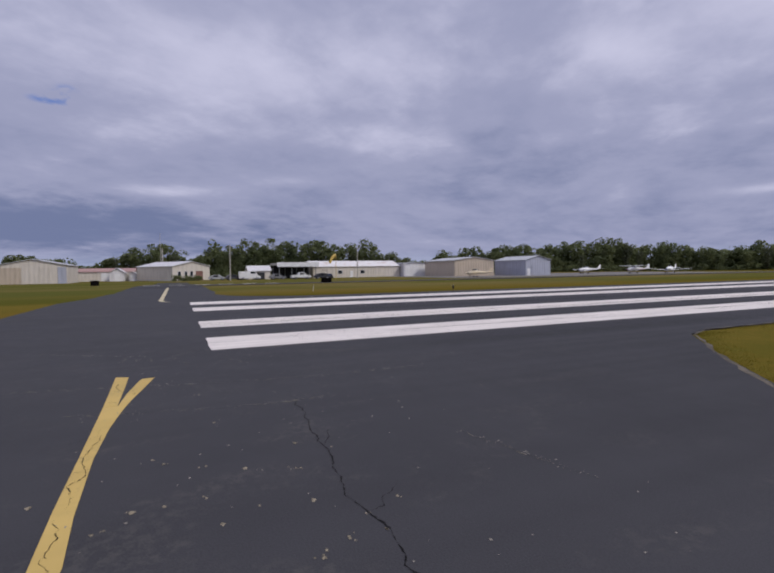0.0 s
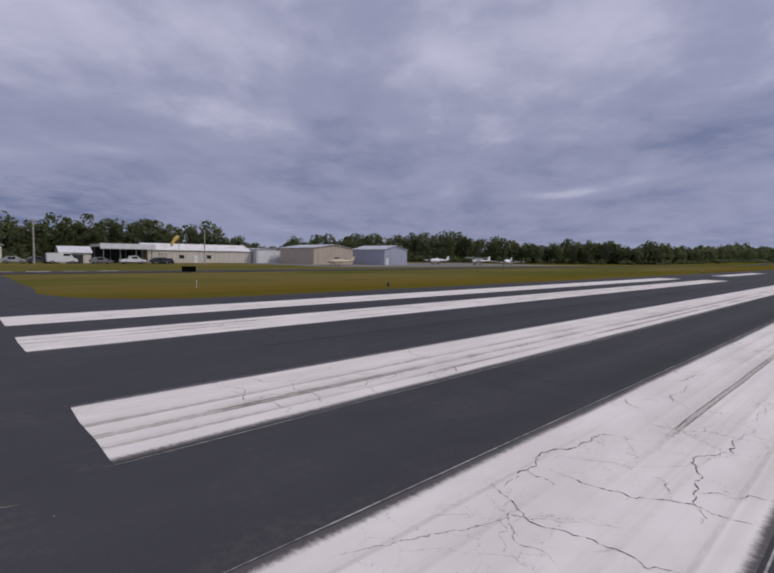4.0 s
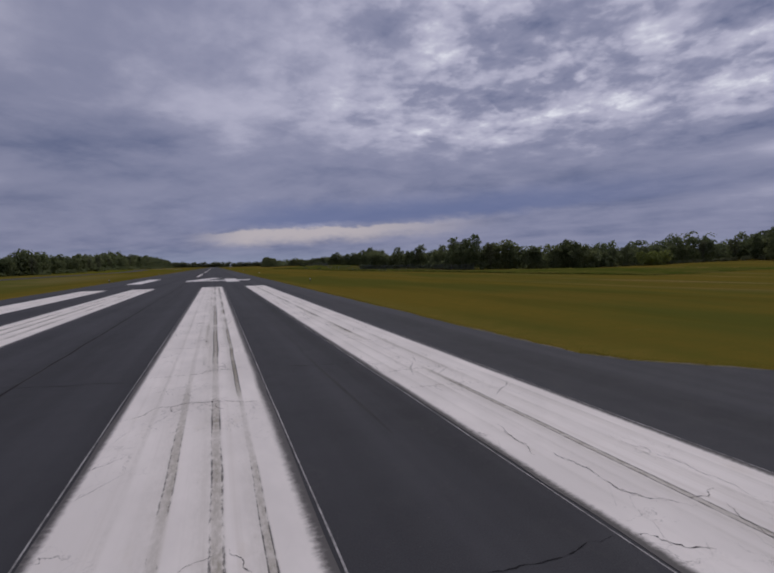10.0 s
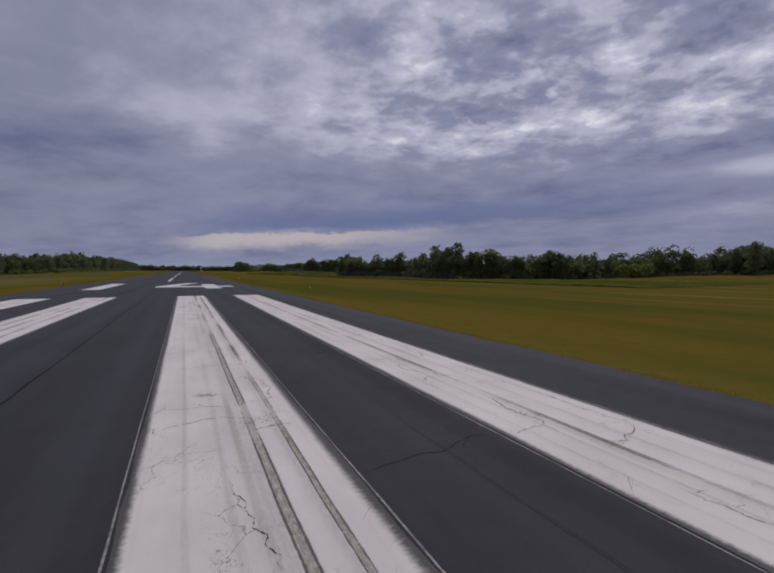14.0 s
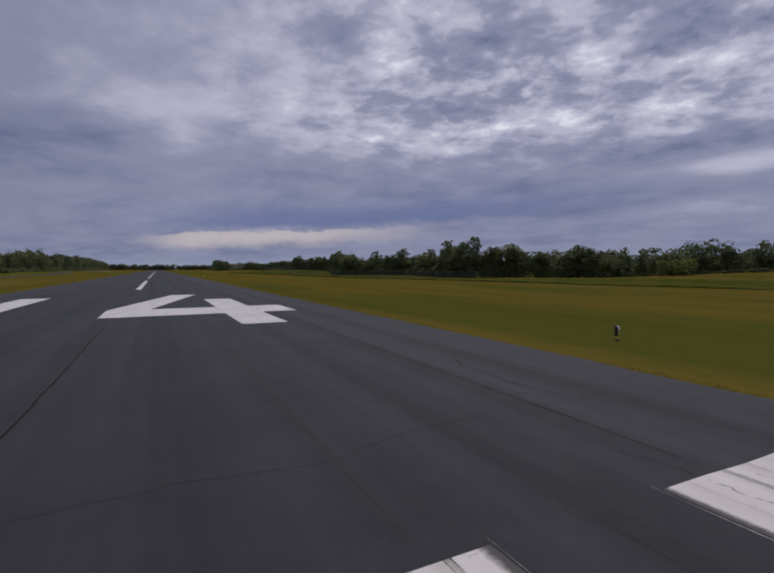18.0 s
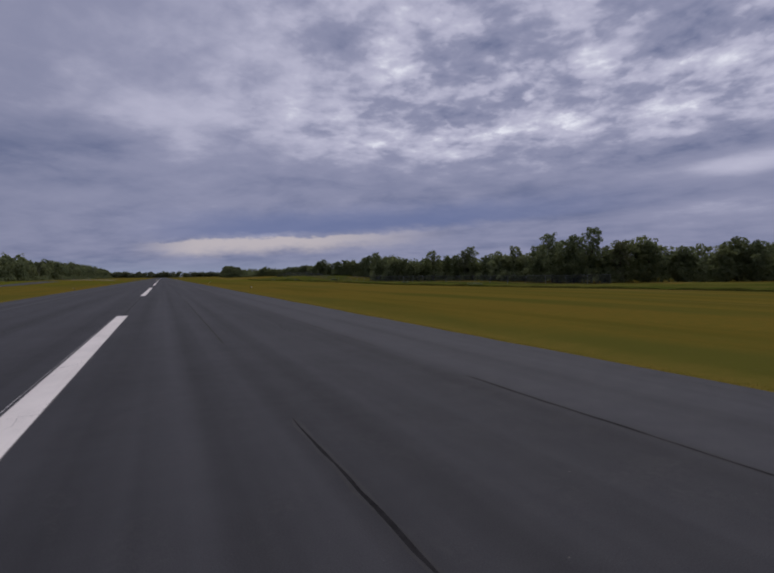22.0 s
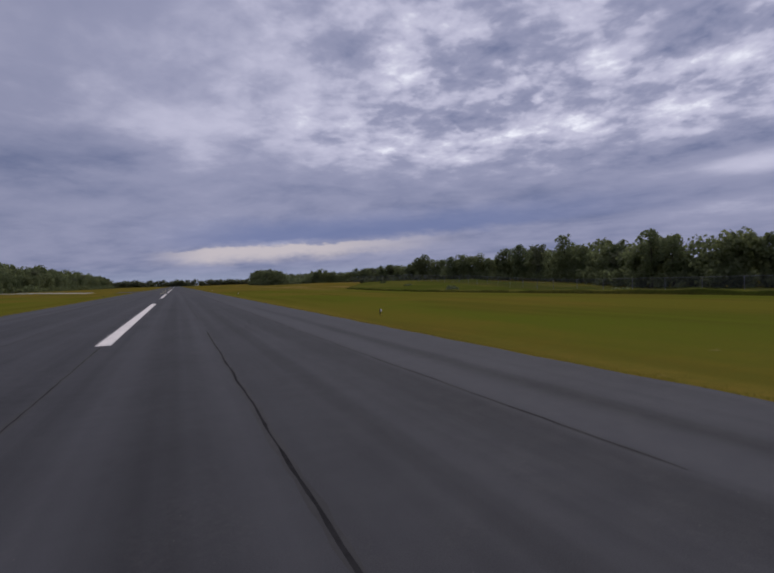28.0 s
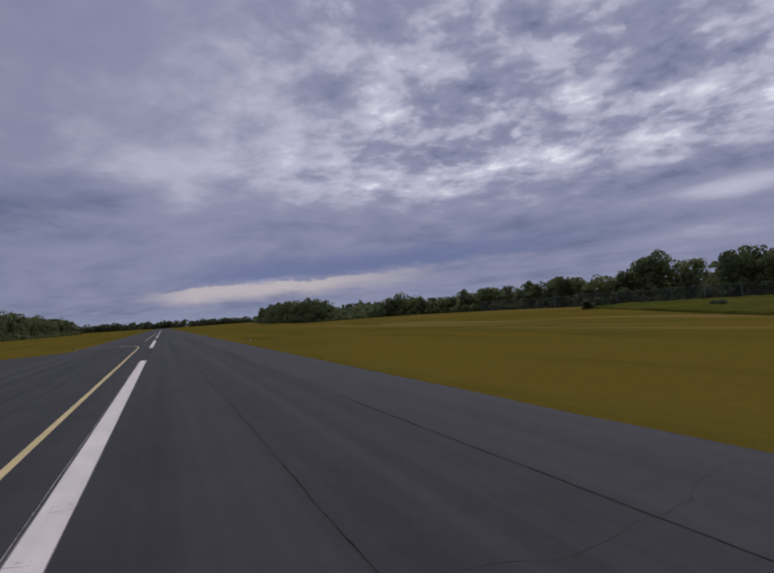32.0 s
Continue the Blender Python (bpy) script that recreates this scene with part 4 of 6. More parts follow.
PALE_YELLOW = paint_material("worn_yellow_paint", (0.66, 0.54, 0.27), 0.35)
line_paint("lead_off_line", [(-1.15, 377), (-1.25, 400), (-1.35, 430), (-1.45, 460), (-1.6, 465), (-2.2, 468.5), (-4.4, 473.0), (-8.6, 476.5)], 0.17, PALE_YELLOW, "worn yellow lead-off line turning off the runway")
line_paint("lead_on_line", [(-1.75, 494), (-1.6, 510), (-1.4, 560), (-1.3, 640)], 0.17, PALE_YELLOW, "worn yellow lead-on line beside the runway centreline")

# larger pale chips beside the taxi line
SPALLS = ((10.03, -0.32), (11.11, -0.24), (11.81, -0.70), (11.93, -0.63), (12.09, -0.36), (12.25, -0.12), (12.81, -0.11), (12.59, -0.61), (12.93, -0.32), (13.33, 0.25), (13.42, 0.09), (13.34, 0.45), (12.88, 0.19), (12.39, 0.20), (11.93, 0.30), (12.59, -0.77), (12.27, -1.32), (12.73, -0.89), (13.15, 0.41), (12.58, -0.38), (12.12, 0.53), (11.05, 2.65), (13.04, 0.65))
spall_v, spall_f = [], []
rnd = random.Random(23)
for x, y in SPALLS:
    for q in range(rnd.randint(1, 4)):
        cx, cy, r = x + rnd.gauss(0, 0.012) * q, y + rnd.gauss(0, 0.018) * q, rnd.uniform(0.006, 0.017) / (1 + 0.5 * q)
        n0 = len(spall_v)
        for i in range(7):
            w = r * rnd.uniform(0.5, 1.4)
            spall_v.append((cx + w * 1.5 * math.cos(i * 0.898), cy + w * math.sin(i * 0.898), 0.0035))
        spall_f.append(tuple(range(n0, n0 + 7)))
tagged(mesh_object("pale_chips", spall_v, spall_f, plain("sandy_chip", (0.34, 0.29, 0.20), 0.9, 0, 0.3, 60)), "small sandy pale chips lying on the asphalt", "debris", kind="stuff")

# paint flakes and grit scattered where the taxiway joins
flake_v, flake_f = [], []
rnd = random.Random(19)
crumbs = []
for run, wide in PALE_SEAMS:
    for (xa, ya), (xb, yb) in zip(run, run[1:]):
        for _ in range(int(75 * math.hypot(xb - xa, yb - ya))):
            t = rnd.random()
            crumbs.append((xa + (xb - xa) * t + rnd.gauss(0, 0.03), ya + (yb - ya) * t + rnd.gauss(0, 0.03)))
for k in range(420 + len(crumbs)):
    if k >= 420:
        x, y = crumbs[k - 420]
    else:
        x, y = (rnd.uniform(6, 15), rnd.gauss(0.0, 1.3)) if k < 260 else (rnd.uniform(-9, 9), rnd.uniform(-4.5, 400))
    r = rnd.uniform(0.003, 0.011) if k < 420 else rnd.choice((0.002, 0.003, 0.004, 0.009)) * rnd.uniform(0.6, 1.2)
    a = rnd.uniform(0, math.tau)
    n0 = len(flake_v)
    for i in range(5):
        q = r * rnd.uniform(0.3, 1.4)
        flake_v.append((x + q * math.cos(a + i * 1.257), y + q * math.sin(a + i * 1.257), 0.003 + 0.3 * r * rnd.random()))
    flake_f.append(tuple(range(n0, n0 + 5)))
tagged(mesh_object("paint_flakes", flake_v, flake_f, plain("pale_flake", (0.32, 0.29, 0.24), 0.9)), "pale paint flakes and grit scattered on the asphalt", "debris", kind="stuff")


# ---- trees ----
def trunk_mesh(bm, h, rnd, r0):
    lean = (rnd.uniform(-0.05, 0.05), rnd.uniform(-0.05, 0.05))
    tube(bm, [((lean[0] * z + rnd.uniform(-0.06, 0.06) * (z > 0), lean[1] * z, z), r0 * (1.25 if z == 0 else 1 - 0.75 * z / h)) for z in [h * k / 6 for k in range(6)]], 7)
    return lean


def leaf_cards(centres, rnd, size):
    """Many small bent leaf clumps, each given by its place and the way it faces."""
    v, f = [], []
    for c, out in centres:
        n = (out + Vector((rnd.gauss(0, 0.45), rnd.gauss(0, 0.45), rnd.gauss(0.15, 0.45)))).normalized()
        t = n.orthogonal().normalized()
        t.rotate(Matrix.Rotation(rnd.uniform(0, math.tau), 3, n))
        b = n.cross(t)
        s = size * rnd.uniform(0.55, 1.45)
        k = len(v)
        lift = n * s * rnd.uniform(0.1, 0.4)
        v += [c - t * s * rnd.uniform(0.7, 1.1), c - b * s * rnd.uniform(0.5, 0.9) + lift, c + t * s * rnd.uniform(0.7, 1.1), c + b * s * rnd.uniform(0.5, 0.9) + lift]
        f += [(k, k + 1, k + 2), (k, k + 2, k + 3)]
    return v, f


def bough(pts, c, r, count, rnd, flat=0.8):
    """Leaves over the outside of one rounded bough of a crown."""
    for _ in range(count):
        d = Vector((rnd.gauss(0, 1), rnd.gauss(0, 1), rnd.gauss(0.25, 1))).normalized()
        k = r * (rnd.uniform(0.82, 1.0) if rnd.random() < 0.84 else rnd.uniform(0.9, 1.18))
        pts.append((c + Vector((d.x * k, d.y * k, d.z * k * flat)), d))


def tree(seed, h, wide, bare=0.28, cards=520, mat=LEAF, size=0.42, label="tall leafy green oak at the edge of the woods"):
    rnd = random.Random(seed)
    root = new("tree")
    tagged(root, label, "tree", "woodland trees")
    bm = bmesh.new()
    lean = trunk_mesh(bm, h * 0.9, rnd, 0.013 * h + 0.04)
    crest = rnd.uniform(1.05, 1.5)
    off = Vector((seed * 7.7, seed * 3.1, seed * 5.3))

    def reach(t, a):
        """How far the crown reaches at height share t in direction a: uneven, with bays and towers."""
        p = Vector((math.cos(a) * 1.3, math.sin(a) * 1.3, t * 4.0)) + off
        return wide * math.sin(math.pi * min(max(t, 0.03), 0.94) ** crest) ** 0.4 * (0.78 + 0.75 * noise.noise(p))

    for k in range(10):
        t = (k + 0.5) / 10
        a, z0 = k * 2.4 + rnd.uniform(-0.5, 0.5), h * (bare + (0.85 - bare) * t)
        r = reach(t, a) * 0.8
        p0 = Vector((lean[0] * z0, lean[1] * z0, z0 * 0.92))
        p1 = Vector((math.cos(a) * r, math.sin(a) * r, z0 + r * 0.25))
        tube(bm, [(p0, 0.005 * h), (p0.lerp(p1, 0.5) + Vector((0, 0, 0.15)), 0.0035 * h), (p1, 0.0012 * h)], 5)
    part("trunk", bm, BARK, root)
    pts = []
    boughs = 34
    for k in range(boughs):
        t = 0.94 * ((k + rnd.random()) / boughs) ** 0.75
        a = k * 2.4 + rnd.uniform(-0.6, 0.6)
        rr = wide * rnd.uniform(0.20, 0.42) * (1.0 - 0.25 * t)
        r = max(reach(t, a) - rr * 0.6, 0.0) * rnd.uniform(0.35, 1.15)
        z = h * (bare + (1 - bare) * t) - rr * 0.55
        bough(pts, Vector((math.cos(a) * r + lean[0] * z, math.sin(a) * r + lean[1] * z, z)), rr, int(cards / boughs * (rr / (wide * 0.35)) ** 1.6), rnd)
    v, f = leaf_cards(pts, rnd, size)
    mesh_object("crown", v, f, mat, root)
    return root


protos = [tree(k, h, w, b, c, m, s, l) for k, (h, w, b, c, m, s, l) in enumerate((
    (13.0, 4.6, 0.12, 3000, LEAF, 0.33, "tall leafy green oak at the edge of the woods"),
    (11.5, 4.4, 0.10, 2600, LEAF, 0.32, "rounded green broadleaf tree in the woods"),
    (14.5, 3.6, 0.20, 2400, LEAF, 0.30, "tall slender tree with gaps in its crown"),
    (10.0, 4.6, 0.08, 2600, LEAF, 0.33, "low spreading green tree"),
    (13.5, 3.2, 0.15, 2400, LEAF_DARK, 0.30, "dark narrow pine among broadleaf trees"),
    (8.0, 3.0, 0.06, 1700, LEAF, 0.32, "young bushy tree at the wood's edge")))]
used = [False] * len(protos)


def plant(kind, x, y, s, turn):
    z = terrain(x, y) - 0.12
    m = pose(x, y, z, 0, 0, turn)
    if not used[kind]:
        used[kind] = True
        protos[kind].matrix_basis = m @ Matrix.Diagonal((s, s, s, 1))
        return
    ob = copy_thing(protos[kind], m)
    ob.scale = (s, s, s * 1.0)


def along(line, step, depth, kinds, scale, seed, lo=0.72, hi=1.18):
    """Trees in a loose belt along a line of the plan; depth to the left of its direction."""
    rnd = random.Random(seed)
    for (x0, y0, s0), (x1, y1, s1) in zip(line, line[1:]):
        d = math.hypot(x1 - x0, y1 - y0)
        n = max(1, int(d / step))
        for i in range(n):
            t = (i + rnd.uniform(0.1, 0.9)) / n
            q = rnd.uniform(0, depth)
            x = x0 + (x1 - x0) * t - (y1 - y0) / d * q
            y = y0 + (y1 - y0) * t + (x1 - x0) / d * q
            if x < -20 and 434 < y < 459:
                continue
            plant(rnd.choice(kinds), x, y, scale * (s0 + (s1 - s0) * t) * rnd.uniform(lo, hi), rnd.uniform(0, 360))


def woods(name, line, h, seed, label, density=120.0, depth=9.0, size=0.50, mat=LEAF):
    """The depth of a wood, where single trees can't be told apart."""
    rnd = random.Random(seed)
    pts = []
    each = 30
    for (x0, y0, s0), (x1, y1, s1) in zip(line, line[1:]):
        d = math.hypot(x1 - x0, y1 - y0)
        for _ in range(int(d * density / each)):
            t, q = rnd.random(), rnd.uniform(0, depth)
            x, y = x0 + (x1 - x0) * t - (y1 - y0) / d * q, y0 + (y1 - y0) * t + (x1 - x0) / d * q
            if -190 < x < -20 and 434 < y < 459:
                continue
            top = h * (s0 + (s1 - s0) * t) * (0.90 + 0.36 * noise.noise(Vector((x, y, seed)) * 0.12) + 0.25 * noise.noise(Vector((x, y, seed)) * 0.4))
            r = min(size * rnd.uniform(2.2, 4.6), top * 0.5)
            bough(pts, Vector((x, y, terrain(x, y) + max(rnd.uniform(0, 1) ** 0.6 * top - r * 0.7, 0.1))), r, each, rnd)
    v, f = leaf_cards(pts, rnd, size)
    return tagged(mesh_object(name, v, f, mat), label, "woods", kind="stuff")


# woods on the far side of the right-hand field
EAST = [(176, 182, 0.84), (160, 191, 1.20), (146, 203, 1.22), (130, 207, 1.2), (121, 222, 1.18), (125, 250, 1.02), (129, 280, 0.98), (118, 303, 1.04), (104, 318, 0.98), (106, 340, 1.08), (124, 375, 1.1), (137, 412, 1.10), (136, 440, 0.98), (126, 466, 1.08), (113, 476, 1.04), (111, 484, 0.68), (108, 555, 0.68), (90, 570, 0.76), (85, 584, 0.68), (82, 588, 0.16), (72, 606, 0.16), (67, 614, 0.86), (66, 650, 0.94), (70, 720, 0.96), (80, 800, 0.96), (92, 900, 0.94)]
EAST_R = EAST[::-1]
along(EAST_R, 5.0, 5, (0, 1, 2, 3, 2, 0, 4, 5), 0.98, 21, 0.70, 1.20)
woods("woodland", [(x + 1.5, y, s) for x, y, s in EAST_R], 12.2, 22, "dense green woodland behind the front trees", 180.0)
woods("undergrowth", [(x - 3, y, s) for x, y, s in EAST_R], 5.0, 23, "low green undergrowth at the foot of the woods", 46.0, 4.0, 0.36)
woods("woodland", [(130, 1150, 0.8), (104, 980, 0.8), (99, 900, 0.8)], 10.5, 26, "dense green woodland along the field", 30.0, 12, 0.7)
# the wooded rise east of the threshold, with a dark hedge along its foot
RISE = [(176, 196, 0.8), (192, 182, 0.88), (204, 170, 0.92), (218, 154, 0.94), (232, 134, 0.92), (244, 112, 0.98), (262, 84, 1.0), (272, 30, 1.0), (262, -60, 0.95)]
along(RISE, 6.5, 5, (0, 1, 3, 4, 1, 2, 5), 0.98, 61, 0.82, 1.12)
woods("woodland", [(x + 4, y + 3, s) for x, y, s in RISE], 13.8, 62, "dense green woodland on the rise behind the field", 110.0, 14, 0.7)
woods("undergrowth", [(x - 4, y - 4, 1.0) for x, y, s in RISE], 1.7, 63, "low dark hedge along the foot of the wooded rise", 60.0, 2.0, 0.30, LEAF_DARK)
for k, (x, y, q) in enumerate(((222, 133, 1.12), (229, 125, 1.08), (238, 112, 1.1), (250, 90, 1.1))):
    plant((0, 3, 1, 0)[k], x, y, q, 70 * k)
# woods behind the hangars and along the left of the runway
WEST = [(-225, -70, 0.66), (-224, -50, 0.66), (-223, -46, 0.36), (-223, -36, 0.40), (-223, -28, 0.62), (-222, -24, 0.90), (-220, -6, 0.92), (-216, 0, 0.62), (-215, 5, 0.62), (-213, 12, 1.08), (-204, 62, 1.04), (-197, 80, 0.98), (-190, 100, 0.52), (-188, 112, 0.40), (-186, 118, 0.74), (-168, 154, 0.86), (-142, 199, 0.92), (-127, 216, 0.84), (-105, 238, 0.86), (-74, 262, 0.66), (-60, 300, 0.60), (-58, 420, 0.74), (-60, 560, 0.84), (-62, 700, 0.82), (-65, 870, 0.82), (-70, 900, 0.40)]
along(WEST, 7.2, 6, (0, 1, 3, 4, 1), 1.0, 31)
woods("woodland", [(x - 5, y + 3, s) for x, y, s in WEST], 16.0, 32, "dense dark woodland behind the airfield", 190.0, 7, 0.62)
woods("undergrowth", [(x + 4, y - 1, s) for x, y, s in WEST[3:]], 4.0, 33, "low green undergrowth at the foot of the woods", 12.0, 4.0, 0.5)
woods("deep_woodland", [(x + 12, y, s * 0.72) for x, y, s in EAST_R], 13.0, 51, "deep green woodland stretching away from the field", 42.0, 80, 1.1)
woods("deep_woodland", [(x - 12, y + 6, s * 0.8) for x, y, s in WEST], 13.5, 52, "deep green woodland stretching away behind the airfield", 42.0, 90, 1.1)
FAR = ((1500, 1300, 1.2), (460, 1380, 1.0), (120, 1420, 0.9), (-80, 1440, 1.0), (-420, 1400, 1.1), (-1500, 1300, 1.3))
woods("far_woods", FAR, 15, 5, "dark distant line of woods beyond the runway", 22.0, 20, 2.4, LEAF_DARK)
woods("far_woods", [(190, 1380, 1.0), (150, 1000, 1.0), (120, 800, 1.0), (100, 640, 1.0)], 9, 6, "distant woods along the field", 14.0, 16, 1.5, LEAF_DARK)
woods("far_woods", [(262, 330, 0.9), (290, 240, 0.9), (345, 150, 0.9), (365, 60, 0.9), (350, -80, 0.9)], 14, 7, "wooded rise behind the near trees", 70.0, 20, 1.3, LEAF_DARK)

# ---- grass at the edges ----
def blades(name, spots, rnd, h, mat, label, cat="grass"):
    v, f = [], []
    for x, y in spots:
        z = terrain(x, y) - 0.035
        for _ in range(3):
            a, s = rnd.uniform(0, math.tau), h * rnd.uniform(0.5, 1.5)
            ox, oy = x + rnd.uniform(-0.09, 0.09), y + rnd.uniform(-0.09, 0.09)
            w = 0.004 + 0.09 * h
            dx, dy = math.cos(a) * w, math.sin(a) * w
            lx, ly = rnd.uniform(-0.6, 0.6) * s, rnd.uniform(-0.6, 0.6) * s
            k = len(v)
            v += [(ox - dx, oy - dy, z), (ox + dx, oy + dy, z), (ox + lx, oy + ly, z + s)]
            f.append((k, k + 1, k + 2))
    return tagged(mesh_object(name, v, f, mat), label, cat, kind="stuff")


rnd = random.Random(77)
spots = []
for _ in range(60000):
    spots.append((9.12 + abs(rnd.gauss(0, 0.20)), rnd.uniform(10.0, 460)))
for (x0, y0), (x1, y1) in zip(((9.2, 9.6), (9.55, 8.7), (11.0, 7.0), (12.6, 5.4), (15.0, 4.3)), ((9.55, 8.7), (11.0, 7.0), (12.6, 5.4), (15.0, 4.3), (20.0, 3.7))):
    for _ in range(300):
        t, q = rnd.random(), abs(rnd.gauss(0, 0.25))
        spots.append((x0 + (x1 - x0) * t + q * 0.7, y0 + (y1 - y0) * t + q * 0.7))
for _ in range(9000):
    spots.append((-9.12 - abs(rnd.gauss(0, 0.28)), rnd.uniform(12, 425)))
blades("edge_grass", spots, rnd, 0.020, BLADE, "short ragged grass fringe along the pavement edge")
spots = []
MOWN = ((90, 110), (124, 92), (150, 80), (176, 70), (192, 62), (213, 54), (240, 50), (270, 46), (300, 43), (340, 42), (366, 44), (390, 48), (420, 60), (450, 75), (480, 92))
for _ in range(42000):
    y = rnd.uniform(92, 470)
    near = [a[1] + (b_[1] - a[1]) * (y - a[0]) / (b_[0] - a[0]) for a, b_ in zip(MOWN, MOWN[1:]) if a[0] <= y <= b_[0]][0]
    spots.append((near + rnd.uniform(0, 1) ** 1.6 * 40 + rnd.gauss(0, 0.5), y))
def mown_edge(y):
    for (ya, xa), (yb, xb) in zip(MOWN, MOWN[1:]):
        if ya <= y <= yb:
            return xa + (xb - xa) * (y - ya) / (yb - ya)
    return MOWN[-1][1]


MEADOW, gg, b = material("rough_meadow_grass", 0.9)
p = place(gg)
c = gg.mix(gg.ramp(gg.noise(gg.scaled(p, (0.10, 0.03, 1)), 1.0, 4.0, 0.6), 0.40, 0.60), (0.064, 0.078, 0.012), (0.110, 0.102, 0.022))
c = gg.mix(gg.ramp(gg.noise(p, 3.0, 5.0, 0.7), 0.42, 0.66, 0.0, 0.6), c, (0.046, 0.052, 0.012))
gg.put(b.inputs["Base Color"], c)
b.inputs["Specular IOR Level"].default_value = 0.0
bump(gg, b, gg.noise(p, 9.0, 4.0, 0.7), 0.8, 0.08)
steps = [0, 0.15, 1.0, 2.0, 4.0, 7.0, 10.0, 14.0, 18.0, 22.0, 26.0, 32.0, 40.0, 50.0, 60.0, 60.2]
rows_y = [93 + 1.8 * k for k in range(209)]
mv, mf = [], []
for y in rows_y:
    for q in steps:
        x = mown_edge(y) + q + 0.5 * noise.noise(Vector((y * 0.4, q, 1.0)))
        rise = -0.4 if q in (0, 60.2) else 0.40 * smooth01((y - 93) / 6) * (0.85 + 0.9 * noise.noise(Vector((x * 0.3, y * 0.3, 4.0))))
        mv.append((x, y, terrain(x, y) - 0.05 + rise))
k = len(steps)
mf = [(j * k + i, j * k + i + 1, (j + 1) * k + i + 1, (j + 1) * k + i) for j in range(len(rows_y) - 1) for i in range(k - 1)]
tagged(mesh_object("rough_meadow", mv, mf, MEADOW, None, "", True), "unmown pale green meadow strip before the fence", "grass", kind="structure")
blades("rough_grass", spots, rnd, 0.22, ROUGH, "tall unmown grass before the woods")

# ---- fence along the woods ----
mesh_m, gg, b = material("chain_link", 0.5, 0.6)
b.inputs["Base Color"].default_value = (0.07, 0.075, 0.08, 1)
tr = gg.n("ShaderNodeBsdfTransparent")
mx = gg.n("ShaderNodeMixShader")
mx.inputs[0].default_value = 0.26
gg.t.links.new(tr.outputs[0], mx.inputs[1])
gg.t.links.new(b.outputs[0], mx.inputs[2])
gg.t.links.new(mx.outputs[0], gg.t.nodes["Material Output"].inputs["Surface"])
FENCE_STEEL = plain("weathered_steel", (0.26, 0.27, 0.28), 0.7, 0.3)
fence = new("chain_link_fence")
tagged(fence, "grey chain-link fence along the edge of the woods", "fence")
FENCE = [(118, 200), (104, 228), (96, 262), (90, 300), (84, 345), (90, 390), (96, 430), (97, 470), (95, 520)]
for (x0, y0), (x1, y1) in zip(FENCE, FENCE[1:]):
    n = int(math.hypot(x1 - x0, y1 - y0) / 6)
    for i in range(n):
        xa, ya = x0 + (x1 - x0) * i / n, y0 + (y1 - y0) * i / n
        xb, yb = x0 + (x1 - x0) * (i + 1) / n, y0 + (y1 - y0) * (i + 1) / n
        za, zb = terrain(xa, ya), terrain(xb, yb)
        bm = bmesh.new()
        tube(bm, [((xa, ya, za - 0.3), 0.04), ((xa, ya, za + 2.95), 0.045)], 6)
        part("post", bm, FENCE_STEEL, fence)
        bm = bmesh.new()
        tube(bm, [((xa, ya, za + 2.9), 0.03), ((xb, yb, zb + 2.9), 0.03)], 5)
        part("top_rail", bm, FENCE_STEEL, fence)
        mesh_object("wire_mesh", [(xa, ya, za + 0.05), (xb, yb, zb + 0.05), (xb, yb, zb + 2.9), (xa, ya, za + 2.9)], [(0, 1, 2, 3)], mesh_m, fence)

# ---- hangars and sheds ----
def cladding(name, colour, rib=0.9):
    m, gg, b = material(name, 0.55)
    p = place(gg)
    x, y, z = gg.xyz(p)
    wave = gg.math("SINE", gg.math("MULTIPLY", gg.math("ADD", x, y), math.tau / rib))
    dirt = gg.noise(gg.scaled(p, (1.5, 1.5, 0.25)), 1.0, 4.0, 0.6)
    c = gg.mix(gg.ramp(dirt, 0.4, 0.7, 0.0, 0.5), colour, tuple(k * 0.72 for k in colour))
    gg.put(b.inputs["Base Color"], c)
    bump(gg, b, wave, 0.6, 0.03)
    return m


TAN = cladding("tan_cladding", (0.50, 0.42, 0.33))
CREAM = cladding("cream_cladding", (0.62, 0.57, 0.50))
BLUE = cladding("blue_grey_cladding", (0.40, 0.42, 0.50))
WHITE_CLAD = cladding("white_cladding", (0.66, 0.65, 0.66))
WHITE = plain("white_gloss", (0.78, 0.78, 0.78), 0.35, 0, 0.06)
ROOF = cladding("roof_sheet", (0.52, 0.53, 0.55))
# near-black that stands in for the shade in a doorway and under a roof
SHADE_DARK = plain("painted_shade_dark", (0.035, 0.035, 0.04), 0.7)
GLASS = plain("dark_glass", (0.03, 0.035, 0.045), 0.08, 0, 0.05)
RUBBER = plain("rubber", (0.025, 0.025, 0.025), 0.85)
ROSE = cladding("faded_red_roof", (0.40, 0.24, 0.21))
BRICK = plain("brick_red_paint", (0.24, 0.12, 0.10), 0.8)
RUSTY, gg, b = material("rust_streaked_sheet", 0.6)
spot = gg.noise(gg.scaled(place(gg), (0.6, 0.5, 0.6)), 1.0, 5.0, 0.65)
gg.put(b.inputs["Base Color"], gg.mix(gg.ramp(spot, 0.54, 0.66, 0.0, 0.7), (0.72, 0.70, 0.69), (0.50, 0.36, 0.28)))
AC_WHITE = plain("aircraft_white", (0.86, 0.86, 0.84), 0.5, 0, 0.04)


